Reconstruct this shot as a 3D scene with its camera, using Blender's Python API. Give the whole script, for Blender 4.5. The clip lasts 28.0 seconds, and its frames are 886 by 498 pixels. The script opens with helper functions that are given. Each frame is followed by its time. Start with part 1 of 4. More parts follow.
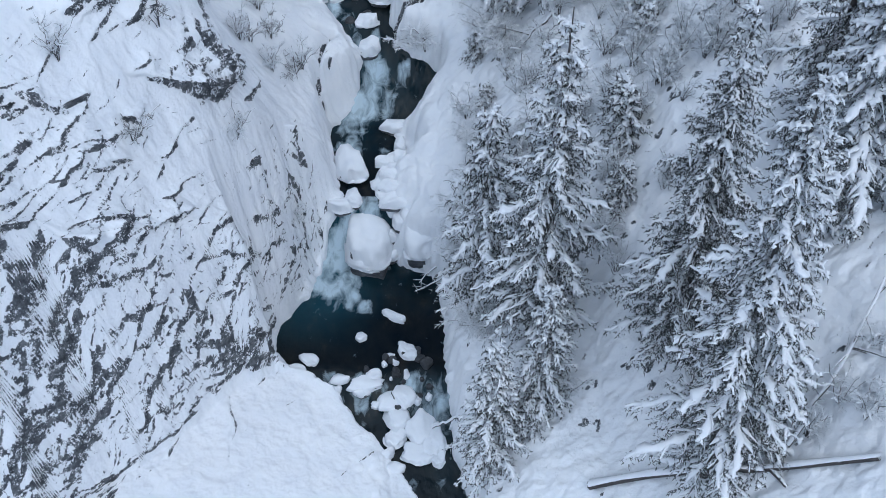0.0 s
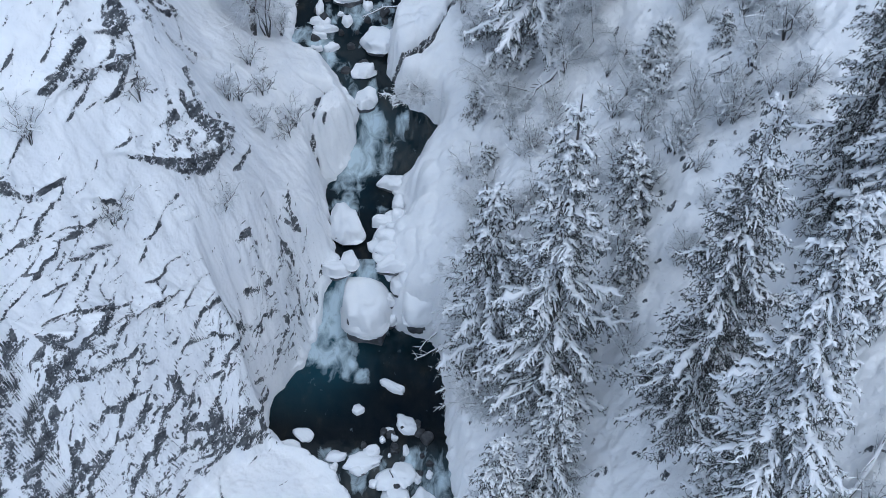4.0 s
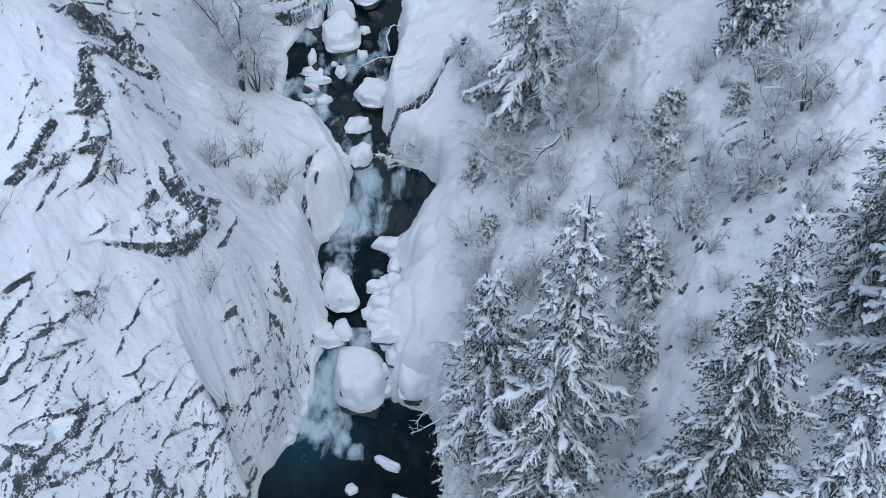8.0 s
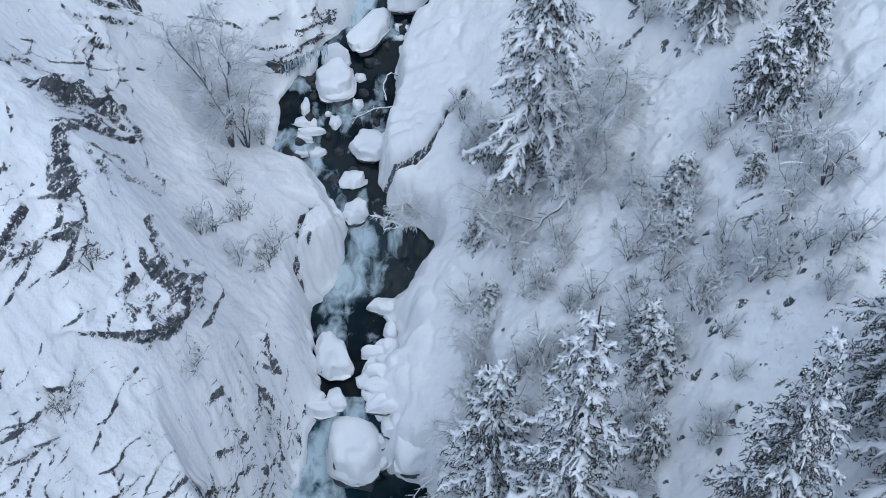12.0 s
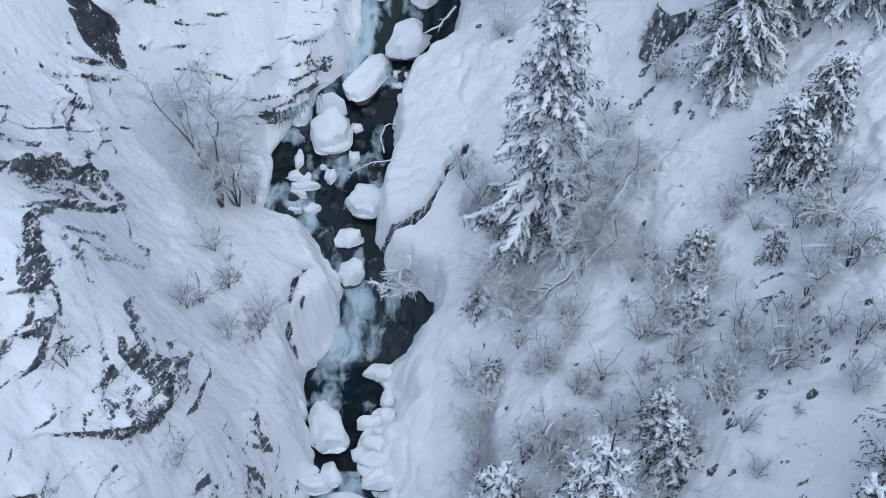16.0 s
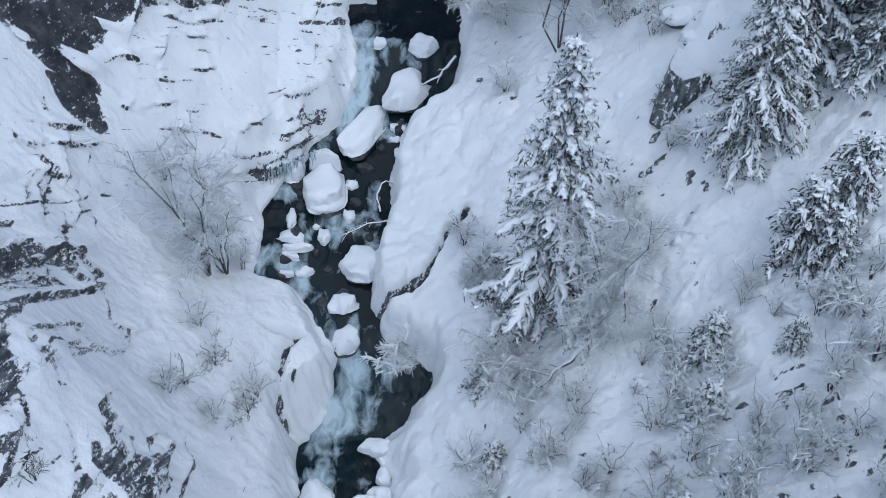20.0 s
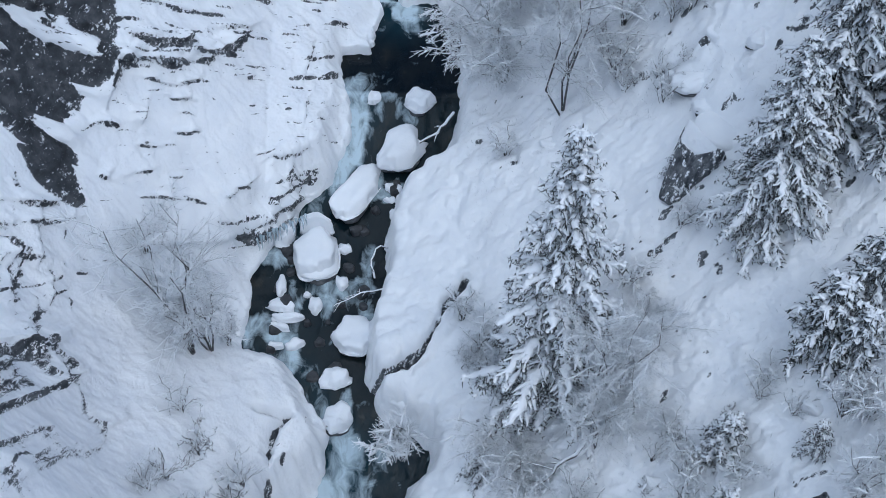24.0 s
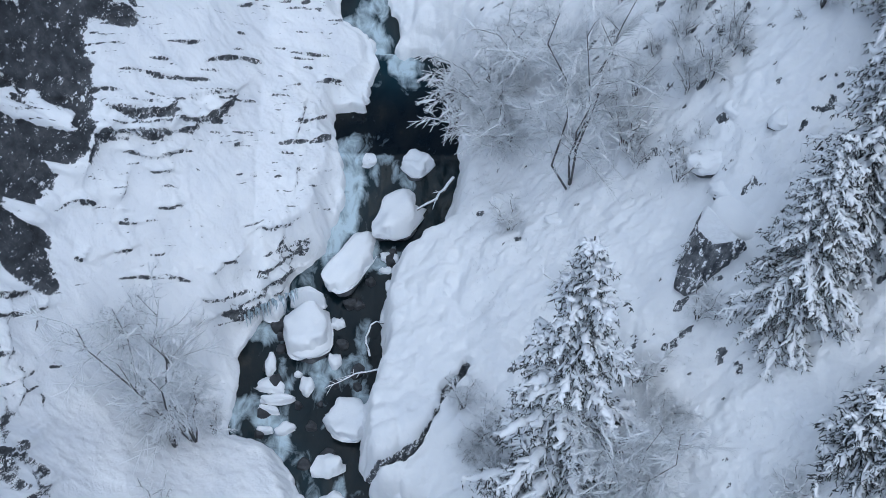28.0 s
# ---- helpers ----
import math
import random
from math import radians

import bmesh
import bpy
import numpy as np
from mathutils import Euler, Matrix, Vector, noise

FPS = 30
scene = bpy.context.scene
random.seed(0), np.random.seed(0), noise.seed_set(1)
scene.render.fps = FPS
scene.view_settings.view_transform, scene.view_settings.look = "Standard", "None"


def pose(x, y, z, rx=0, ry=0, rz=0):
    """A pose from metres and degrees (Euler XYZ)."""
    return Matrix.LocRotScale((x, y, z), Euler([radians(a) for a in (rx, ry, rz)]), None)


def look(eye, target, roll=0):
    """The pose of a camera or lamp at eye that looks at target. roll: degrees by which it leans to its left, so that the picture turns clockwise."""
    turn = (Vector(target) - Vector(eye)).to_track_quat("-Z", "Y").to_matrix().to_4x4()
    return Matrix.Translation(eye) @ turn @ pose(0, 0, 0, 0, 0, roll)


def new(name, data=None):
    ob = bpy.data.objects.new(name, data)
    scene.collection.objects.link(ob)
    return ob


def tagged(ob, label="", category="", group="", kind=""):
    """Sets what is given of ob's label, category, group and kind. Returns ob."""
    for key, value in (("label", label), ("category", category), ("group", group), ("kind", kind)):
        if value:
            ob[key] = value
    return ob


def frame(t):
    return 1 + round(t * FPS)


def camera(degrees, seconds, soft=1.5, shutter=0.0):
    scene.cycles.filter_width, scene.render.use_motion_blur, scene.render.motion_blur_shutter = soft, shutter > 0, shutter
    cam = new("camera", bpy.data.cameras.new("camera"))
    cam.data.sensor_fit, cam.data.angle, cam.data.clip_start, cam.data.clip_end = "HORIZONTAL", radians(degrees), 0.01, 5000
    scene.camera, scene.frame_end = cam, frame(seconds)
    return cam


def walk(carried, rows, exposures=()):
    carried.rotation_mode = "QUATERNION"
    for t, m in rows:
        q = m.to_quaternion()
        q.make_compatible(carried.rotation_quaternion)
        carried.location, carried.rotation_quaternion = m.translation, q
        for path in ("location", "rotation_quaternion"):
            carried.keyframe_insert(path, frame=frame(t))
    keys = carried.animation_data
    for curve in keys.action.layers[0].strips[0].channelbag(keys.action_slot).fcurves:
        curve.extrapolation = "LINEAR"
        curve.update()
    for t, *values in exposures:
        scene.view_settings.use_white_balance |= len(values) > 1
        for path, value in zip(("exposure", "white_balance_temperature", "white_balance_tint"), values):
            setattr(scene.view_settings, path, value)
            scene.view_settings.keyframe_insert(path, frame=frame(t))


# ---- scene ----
cam = camera(40.0, 28.0, 0.75)
PATH = [
    (0, (0.014, -0.100, 49.999), (-0.0365, 13.1572, 35.0300), 0.35),
    (1, (0.039, 0.983, 50.058), (-0.0301, 14.2220, 35.0713), 0.20),
    (2, (0.058, 2.156, 50.095), (-0.0246, 15.3780, 35.0918), 0.09),
    (3, (0.077, 3.368, 50.121), (-0.0148, 16.5744, 35.1023), 0.02),
    (4, (0.099, 4.586, 50.142), (0.0008, 17.7770, 35.1090), -0.03),
    (5, (0.123, 5.788, 50.161), (0.0211, 18.9648, 35.1147), -0.05),
    (6, (0.147, 6.964, 50.179), (0.0437, 20.1268, 35.1203), -0.05),
    (7, (0.169, 8.109, 50.196), (0.0658, 21.2590, 35.1251), -0.04),
    (8, (0.187, 9.226, 50.210), (0.0849, 22.3625, 35.1279), -0.02),
    (9, (0.200, 10.318, 50.221), (0.0989, 23.4413, 35.1274), 0.01),
    (10, (0.206, 11.391, 50.227), (0.1068, 24.5012, 35.1224), 0.04),
    (11, (0.207, 12.451, 50.228), (0.1084, 25.5485, 35.1121), 0.07),
    (12, (0.202, 13.505, 50.223), (0.1046, 26.5888, 35.0965), 0.10),
    (13, (0.195, 14.557, 50.214), (0.0969, 27.6273, 35.0760), 0.13),
    (14, (0.187, 15.611, 50.202), (0.0875, 28.6674, 35.0516), 0.15),
    (15, (0.180, 16.669, 50.187), (0.0788, 29.7117, 35.0248), 0.16),
    (16, (0.178, 17.734, 50.172), (0.0733, 30.7612, 34.9973), 0.17),
    (17, (0.182, 18.804, 50.159), (0.0731, 31.8160, 34.9709), 0.17),
    (18, (0.194, 19.879, 50.148), (0.0798, 32.8754, 34.9469), 0.16),
    (19, (0.215, 20.959, 50.142), (0.0938, 33.9386, 34.9266), 0.14),
    (20, (0.243, 22.042, 50.140), (0.1149, 35.0048, 34.9103), 0.12),
    (21, (0.276, 23.129, 50.143), (0.1415, 36.0738, 34.8977), 0.09),
    (22, (0.313, 24.221, 50.149), (0.1711, 37.1467, 34.8871), 0.05),
    (23, (0.350, 25.320, 50.154), (0.2003, 38.2260, 34.8761), 0.02),
    (24, (0.381, 26.430, 50.156), (0.2251, 39.3160, 34.8609), -0.02),
    (25, (0.403, 27.558, 50.150), (0.2418, 40.4231, 34.8366), -0.06),
    (26, (0.412, 28.712, 50.129), (0.2474, 41.5558, 34.7974), -0.08),
    (27, (0.407, 29.903, 50.088), (0.2409, 42.7245, 34.7370), -0.10),
    (28, (0.388, 31.143, 50.019), (0.2244, 43.9412, 34.6486), -0.11),
]
walk(cam, [(t, look(eye, target, roll)) for t, eye, target, roll in PATH], ((0, 0.0, 5350, 3), (28, 0.0, 5350, 3)))

# ---- light ----
world = bpy.data.worlds.new("overcast_sky")
scene.world = world
world.use_nodes = True
wn = world.node_tree.nodes
sky = wn.new("ShaderNodeTexSky")
sky.sky_type, sky.sun_disc = "NISHITA", False
sky.sun_elevation, sky.sun_rotation = radians(55), radians(140)
sky.air_density, sky.dust_density, sky.ozone_density = 1.0, 3.0, 1.0
wn["Background"].inputs["Strength"].default_value = 0.10
world.node_tree.links.new(sky.outputs["Color"], wn["Background"].inputs["Color"])
sun = new("sun", bpy.data.lights.new("sun", "SUN"))
sun.data.energy, sun.data.angle, sun.data.color = 1.2, radians(80), (1.0, 0.97, 0.93)
sun.matrix_world = look((-8, 20, 70), (0, 40, 5))


# ---- noise ----
def lattice(ix, iy, iz, seed):
    h = (ix.astype(np.int64) * 374761393 + iy.astype(np.int64) * 668265263 + iz.astype(np.int64) * 1440662683 + seed * 974634541) & 0xFFFFFFFF
    h = ((h ^ (h >> 13)) * 1274126177) & 0xFFFFFFFF
    h = ((h ^ (h >> 15)) * 2246822519) & 0xFFFFFFFF
    return ((h ^ (h >> 16)) & 0xFFFFFF) / 16777215.0


def grain(x, y, z, seed=0):
    """Smooth value noise from -1 to 1."""
    x, y, z = np.broadcast_arrays(np.asarray(x, float), np.asarray(y, float), np.asarray(z, float))
    ix, iy, iz = np.floor(x), np.floor(y), np.floor(z)
    fx, fy, fz = x - ix, y - iy, z - iz
    fx, fy, fz = (f * f * f * (f * (f * 6 - 15) + 10) for f in (fx, fy, fz))
    out = 0.0
    for a in (0, 1):
        for b in (0, 1):
            for c in (0, 1):
                w = (fx if a else 1 - fx) * (fy if b else 1 - fy) * (fz if c else 1 - fz)
                out = out + w * lattice(ix + a, iy + b, iz + c, seed)
    return out * 2 - 1


def fbm(x, y, z, seed=0, octaves=4, gain=0.5):
    out, amp, total = 0.0, 1.0, 0.0
    for k in range(octaves):
        out = out + amp * grain(np.asarray(x) * 2 ** k + 17.3 * k, np.asarray(y) * 2 ** k - 9.1 * k, np.asarray(z) * 2 ** k + 4.7 * k, seed + k)
        total += amp
        amp *= gain
    return out / total


def smooth(a, b, v):
    u = np.clip((np.asarray(v, float) - a) / (b - a), 0, 1)
    return u * u * (3 - 2 * u)


# ---- the lie of the land ----
# water level upstream, step by step
WATER_Y = (10, 30, 33.5, 35.5, 36, 43.2, 44.9, 51, 54.5, 56, 58, 62, 64, 66.5, 69, 76, 78, 84, 100)
WATER_Z = (-3, -1.6, -1.0, -0.1, 0, 0, 3.0, 3.2, 5.8, 6.3, 6.9, 7.6, 8.3, 9.2, 10.8, 10.9, 12, 14, 18)
# where the water meets the banks
WEST_BANK = ((3, 10), (-1.1, 29.6), (-2.6, 31.6), (-5.2, 34.4), (-5.4, 35), (-8.1, 36.1), (-8.7, 36.8), (-8.6, 38.3), (-8, 39.6), (-7.2, 40.6), (-6.3, 44.1), (-6, 44.3), (-5.5, 45.3), (-6.4, 48.4), (-6.6, 50.4), (-5.4, 51.4), (-4.9, 52.9), (-4.9, 53.6), (-5.1, 54.2), (-6.8, 56.5), (-8.7, 57.1), (-8.8, 57.8), (-8.5, 59.9), (-8.6, 60.8), (-7.9, 62.1), (-6.8, 63.3), (-6.7, 63.9), (-5.3, 65.1), (-4.5, 67.2), (-4.5, 68.1), (-5.1, 70.8), (-5, 71.8), (-3.8, 72), (-3.7, 73), (-3.2, 74.6), (-3.3, 75.6), (-3.7, 76.5), (-5, 77.4), (-5.1, 78.5), (-8, 84), (-10, 100))
EAST_BANK = ((6, 10), (1.5, 29), (0.5, 31.6), (-0.4, 41.6), (-0.7, 42.2), (-2.7, 43.1), (-3, 43.5), (-2.7, 44.4), (-3.5, 44.7), (-3.8, 45.3), (-3.8, 46.6), (-3.5, 47.6), (-2.8, 48.4), (-2.5, 47.9), (-2.4, 48.8), (-3.5, 50.4), (-1.8, 51.4), (-1.4, 52), (-0.6, 52.3), (-0.6, 53.3), (-2.8, 54.4), (-3.4, 55.9), (-3.4, 56.6), (-3.3, 57.9), (-2.6, 60), (-2.7, 62.7), (-2.2, 64.5), (-1.7, 65), (-0.2, 65.2), (0.2, 66.2), (0.1, 66.9), (0.5, 67.8), (0.7, 72.7), (0.6, 73.8), (0.1, 75.2), (-0.5, 75.8), (-1.4, 75.8), (-2.3, 75.4), (-2.5, 75.9), (-2.2, 76.5), (-2.3, 77.3), (-2.8, 77.6), (-2.8, 78.5), (-3, 84), (-6, 100))
# heights of the west side at x = -17, -14, -12, -10, -8, -6
WEST_X = (-17, -14, -12, -10, -8, -6)
WEST_LOW = (
    (10, 18, 13.5, 11, 8.5, 7, 5), (30.5, 20, 15.3, 12.5, 10, 8, 6), (33.5, 21.5, 17, 13.2, 10.3, 8.2, 6.2), (36.5, 22.5, 18.6, 14.8, 11.2, 8.6, 6.6), (39.3, 24.5, 21.4, 17.6, 12.8, 9.3, 6.8), (41.5, 25.5, 22.8, 19.8, 14.6, 9.8, 6.9), (43, 26, 23.6, 20.2, 14.4, 9.8, 6.8))
WEST_HIGH = (
    (46, 24.5, 22, 16.5, 12, 8.5, 5.5), (50, 20, 15.5, 12.5, 10.5, 8.3, 6), (54, 18.8, 13.5, 11.5, 10, 8.8, 7.5), (58, 20, 14.3, 11, 8.8, 7.6, 7), (62, 22, 17, 14, 11.5, 8.8, 8.5),
    (66, 26, 21, 18, 15, 12.3, 11.7), (70, 29, 23, 19.5, 17, 13.8, 12.5), (76, 32, 25, 21, 18, 15, 13.5), (84, 36, 28, 24, 20, 17, 15), (100, 44, 36, 31, 27, 23, 21))
# heights of the east side
EAST_X = (-2, 1, 4, 7, 10, 14)
EAST = (
    (10, -4, -2, 0, 2, 5, 9), (22, -2, -0.5, 1.5, 3, 6, 10), (26, -1.5, 0, 2, 3.5, 6.5, 10.5), (30, -0.5, 1.5, 3.5, 4.5, 7.5, 12), (33, 0, 2.2, 5, 6.2, 9, 13), (36, 0.6, 2.8, 6.5, 9.5, 11.5, 14), (40, 1, 3.5, 8, 11, 14.3, 15.5),
    (44, 3.7, 5.8, 10.3, 12, 14, 16.5), (48, 4.8, 7.4, 10.5, 12, 14, 17.3), (52, 5.4, 8.4, 11, 13.3, 15.2, 18), (54.7, 6.4, 8.8, 11.6, 14, 16.2, 18.9))
EAST_UP = (
    (55.5, 9.4, 9.8, 11.9, 14.4, 16.6, 19.3), (57, 9.4, 10.1, 12.2, 14.8, 17.2, 20), (60, 9.5, 11, 13.3, 16, 19, 22), (64, 10.2, 12, 14.5, 17.5, 20.5, 23.5), (68, 11.3, 12.6, 15, 18, 21, 25), (74, 12, 13.5, 16, 19, 22.3, 26), (84, 14, 15.5, 18.5, 22, 26, 31), (100, 20, 22, 26, 30, 34, 40))
# steep bare faces of the lower west cliff: half width, and a line of x and the way up the slope, 0.755 y + 0.656 z
WALL_FACES = (
    (0.22, ((-14.3, 33.5), (-13.6, 32.9), (-13, 33))), (0.2, ((-13.6, 32.9), (-14.3, 32), (-15.1, 30.7), (-16.4, 27.7))), (0.25, ((-14.5, 28.9), (-14.8, 27.3), (-15.8, 25))),
    (0.16, ((-11.8, 34.1), (-10.8, 34.8))), (0.2, ((-9.9, 33.1), (-9.1, 33.1), (-9, 32.8))), (0.18, ((-10, 32.4), (-10.1, 31.8), (-10.6, 31.1), (-11.5, 28.6))),
    (0.16, ((-12.8, 29.1), (-12.3, 30.1), (-13, 28.9), (-13.9, 28.2))), (0.3, ((-10, 30.2), (-10.3, 28.3), (-11.1, 27.6))), (0.34, ((-8.6, 29.2), (-9.2, 29.1), (-10.3, 27.4), (-11.1, 26.4))),
    (0.2, ((-13, 34.4), (-13.2, 33.7), (-13.6, 32.9))), (0.12, ((-12.5, 32.2), (-11.8, 32), (-10.5, 33.4))), (0.14, ((-16, 38.9), (-15.2, 38.3), (-14.4, 38.2))))
WALL_CRACKS = (
    (0.09, ((-9.3, 34.1), (-9.5, 33), (-9.4, 31.6))), (0.09, ((-15, 33.3), (-15.4, 31.6), (-16.2, 29.5))), (0.09, ((-15.9, 27.2), (-16.6, 25.6))),
    (0.09, ((-12.1, 26.7), (-12.6, 25.7), (-12.7, 24.2))), (0.09, ((-10.5, 26.2), (-10.1, 24.5), (-10.2, 23.4))), (0.09, ((-13.9, 28.8), (-13.3, 30.2), (-12.8, 31.1))),
    (0.09, ((-12.9, 28.9), (-13, 27.8), (-13.6, 27.7))), (0.09, ((-13.3, 24.4), (-11.9, 25.5))), (0.09, ((-8.1, 31.5), (-6.2, 36.1))),
    (0.09, ((-7.8, 30), (-6.9, 31.7))), (0.09, ((-9.6, 35.9), (-10.5, 34.8))), (0.09, ((-12.3, 35), (-12.3, 33.4), (-13.2, 31.4))),
    (0.09, ((-11.6, 28.9), (-12.8, 26.6))))
# of the crag and the blocks above it
CRAG_FACES = (
    (0.34, ((-12, 40.1), (-10.9, 40), (-10.2, 40.2), (-9.7, 41), (-9.8, 41.9))), (0.2, ((-14, 42.3), (-13.6, 43), (-12.9, 43.4), (-12.1, 44.1))), (0.17, ((-13.3, 44.6), (-12.7, 44.6), (-12.3, 44.8))),
    (0.12, ((-14, 48.5), (-14.3, 48.7), (-13.9, 48.3))), (0.13, ((-13.2, 47.3), (-13.3, 47.4))), (0.09, ((-10.8, 41.4), (-10.8, 42.8), (-11.1, 44.2))),
    (0.09, ((-11.2, 40.6), (-11.5, 43.8))), (0.09, ((-10.2, 40.9), (-10.4, 42.4))), (0.09, ((-11.7, 40.4), (-11.6, 41.8))),
    (0.09, ((-14.1, 45.5), (-13.8, 45.3))), (0.12, ((-15.8, 50), (-15.4, 49.7), (-15.6, 50))), (0.06, ((-12.7, 46.7), (-11.9, 45.6), (-11.5, 44.8))),
    (0.09, ((-12.7, 45.6), (-12.3, 45.3))), (0.2, ((-15.5, 51.7), (-15.9, 52.4))), (0.12, ((-15.5, 53.1), (-14.7, 53))))
CRAG_CRACKS = (
    (0.16, ((-13.1, 38.3), (-12.6, 38.2), (-12.4, 39.1))), (0.09, ((-13.2, 36.5), (-12.7, 36.7))), (0.09, ((-10.8, 37.6), (-10.2, 38.1))),
    (0.09, ((-8.2, 38.2), (-7.1, 37.6))), (0.09, ((-8.8, 34.9), (-8.1, 35), (-8, 36.9))), (0.09, ((-7.2, 36.4), (-6.8, 37.7))),
    (0.09, ((-6.3, 44.3), (-6.9, 44.1))), (0.06, ((-14.9, 51.4), (-15.2, 53.5))), (0.06, ((-12.2, 45.9), (-13.8, 48.4))),
    (0.06, ((-13.2, 47.8), (-14, 48.6))), (0.11, ((-11, 40.2), (-10.9, 41.4), (-11.1, 42.8))), (0.11, ((-10.6, 40.2), (-10.5, 41.7), (-10.8, 43.2))),
    (0.11, ((-10.3, 40.5), (-10.2, 41.7), (-10.5, 43))), (0.11, ((-10, 40.9), (-10, 41.9))), (0.11, ((-11.4, 40.3), (-11.3, 41.4))),
    (0.11, ((-11.9, 40.5), (-11.8, 41.2))))
# of the upper slabs
SLAB_FACES = (
    (0.34, ((-13.5, 58.6), (-13.4, 59.6), (-13, 59.8), (-11.7, 59.8), (-10.3, 60.1), (-9.5, 60.9), (-9, 61.6))), (0.14, ((-12.4, 59), (-11.5, 58.9), (-10.3, 59.3))), (0.09, ((-11.7, 58.4), (-10.9, 58.3))),
    (0.09, ((-10.9, 56.9), (-10.4, 57))), (0.09, ((-12.3, 57.9), (-12.5, 57.1))), (0.09, ((-7.9, 55.9), (-5.7, 56.8))),
    (0.2, ((-5.5, 55.7), (-6.5, 55.1), (-7.2, 54.1), (-9.1, 52.7))), (0.18, ((-6.1, 54.6), (-5.1, 55.2), (-4.6, 56.5))), (0.09, ((-13.8, 54.9), (-13.5, 54.8))),
    (0.09, ((-12.6, 55.1), (-12.1, 55.3))), (0.09, ((-12.9, 60.7), (-11.7, 60.9))), (0.09, ((-9.8, 54), (-8.5, 55))),
    (0.11, ((-16.1, 52.9), (-15.5, 53))), (0.11, ((-16.2, 53.8), (-14.8, 53.7))), (0.08, ((-14.8, 55), (-14.9, 56.1))),
    (0.08, ((-15.5, 51.8), (-15, 51.7))))
SLAB_CRACKS = (
    (0.08, ((-14.9, 49.7), (-15.5, 51.3), (-15.6, 52.1))), (0.08, ((-15.5, 50.5), (-15.8, 51.7))), (0.08, ((-14.3, 48.9), (-14.9, 50.4))),
    (0.08, ((-14.5, 50), (-14.6, 51.3))), (0.08, ((-14.1, 48.9), (-13.8, 48.6))), (0.09, ((-8.8, 59.6), (-8.5, 59.7))),
    (0.09, ((-13.8, 56.9), (-13.4, 57))), (0.09, ((-12.4, 52), (-12.3, 51.4))), (0.09, ((-6.4, 57.7), (-6.2, 58.8))),
    (0.09, ((-6.5, 59.9), (-6.2, 61.4))), (0.09, ((-7.3, 54.8), (-6.9, 55.9))), (0.09, ((-14.5, 53.2), (-14.3, 53.2))),
    (0.06, ((-13.8, 48.2), (-14.5, 48.8))), (0.06, ((-13.4, 47.6), (-13.9, 48.2))), (0.09, ((-14, 59.9), (-13.8, 60.8))),
    (0.09, ((-10.6, 61.3), (-9, 61.8))), (0.5, ((-9.2, 52.5), (-8.2, 52.8), (-6.9, 53.5))))
# the top edge of the sheer wall above the snow shelf
WALL = ((-60, 10), (-17, 26.6), (-15, 29.7), (-14, 30.2), (-12, 32.9), (-10.8, 34.5), (-10, 35.2), (-9.1, 35.8), (-8.5, 36.6), (-6, 36.8))
# creases in the snow of the west bank
CREASE = ((-7.4, 53.3), (-6.3, 53.5), (-6.9, 52.6), (-6.95, 51.5), (-6.9, 50.4))
# a crack behind the snow slab on the east bank
CRACK = ((1.0, 58.2), (0.2, 57.5), (-0.1, 56.7), (-0.8, 55.7), (-1.9, 55.2), (-3.2, 55.2))


def water_level(y):
    return sum(np.interp(np.asarray(y) + o, WATER_Y, WATER_Z) for o in (-0.3, 0, 0.3)) / 3


def line_gap(x, y, line):
    """How far points lie from a bent line."""
    gap = np.full(np.shape(x), 99.0)
    for (ax, ay), (bx, by) in zip(line[:-1], line[1:]):
        t = np.clip(((x - ax) * (bx - ax) + (y - ay) * (by - ay)) / ((bx - ax) ** 2 + (by - ay) ** 2), 0, 1)
        gap = np.minimum(gap, np.hypot(x - ax - t * (bx - ax), y - ay - t * (by - ay)))
    return gap


def banks(x, y):
    """How far points lie inland of the west and of the east waterline; negative beyond it."""
    shape = np.shape(x)
    x, y = np.ravel(x), np.clip(np.ravel(y), 10.5, 99.5)
    dl, dr = np.where(x < -3, 9.0, -9.0), np.where(x < -3, -9.0, 9.0)
    near = (x > -17) & (x < 12)
    px, py = x[near], y[near]
    if len(px):
        left, right = line_gap(px, py, WEST_BANK), line_gap(px, py, EAST_BANK)
        ring = WEST_BANK + EAST_BANK[::-1]
        inside = np.zeros(len(px), bool)
        for (ax, ay), (bx, by) in zip(ring, ring[1:] + ring[:1]):
            if ay != by:
                inside ^= ((py < ay) != (py < by)) & (px < ax + (py - ay) * (bx - ax) / (by - ay))
        wob = 0.10 * grain(px * 1.6, py * 1.6, 0, 5) + 0.07 * grain(px * 4, py * 4, 0, 6)
        dl[near] = np.where(inside | (right < left), -left, left) + wob
        dr[near] = np.where(inside | (left <= right), -right, right) + wob
    return dl.reshape(shape), dr.reshape(shape)


def left_edge(y):
    return np.interp(y, [q[1] for q in WEST_BANK], [q[0] for q in WEST_BANK])


def right_edge(y):
    return np.interp(y, np.maximum.accumulate([q[1] for q in EAST_BANK]), [q[0] for q in EAST_BANK])


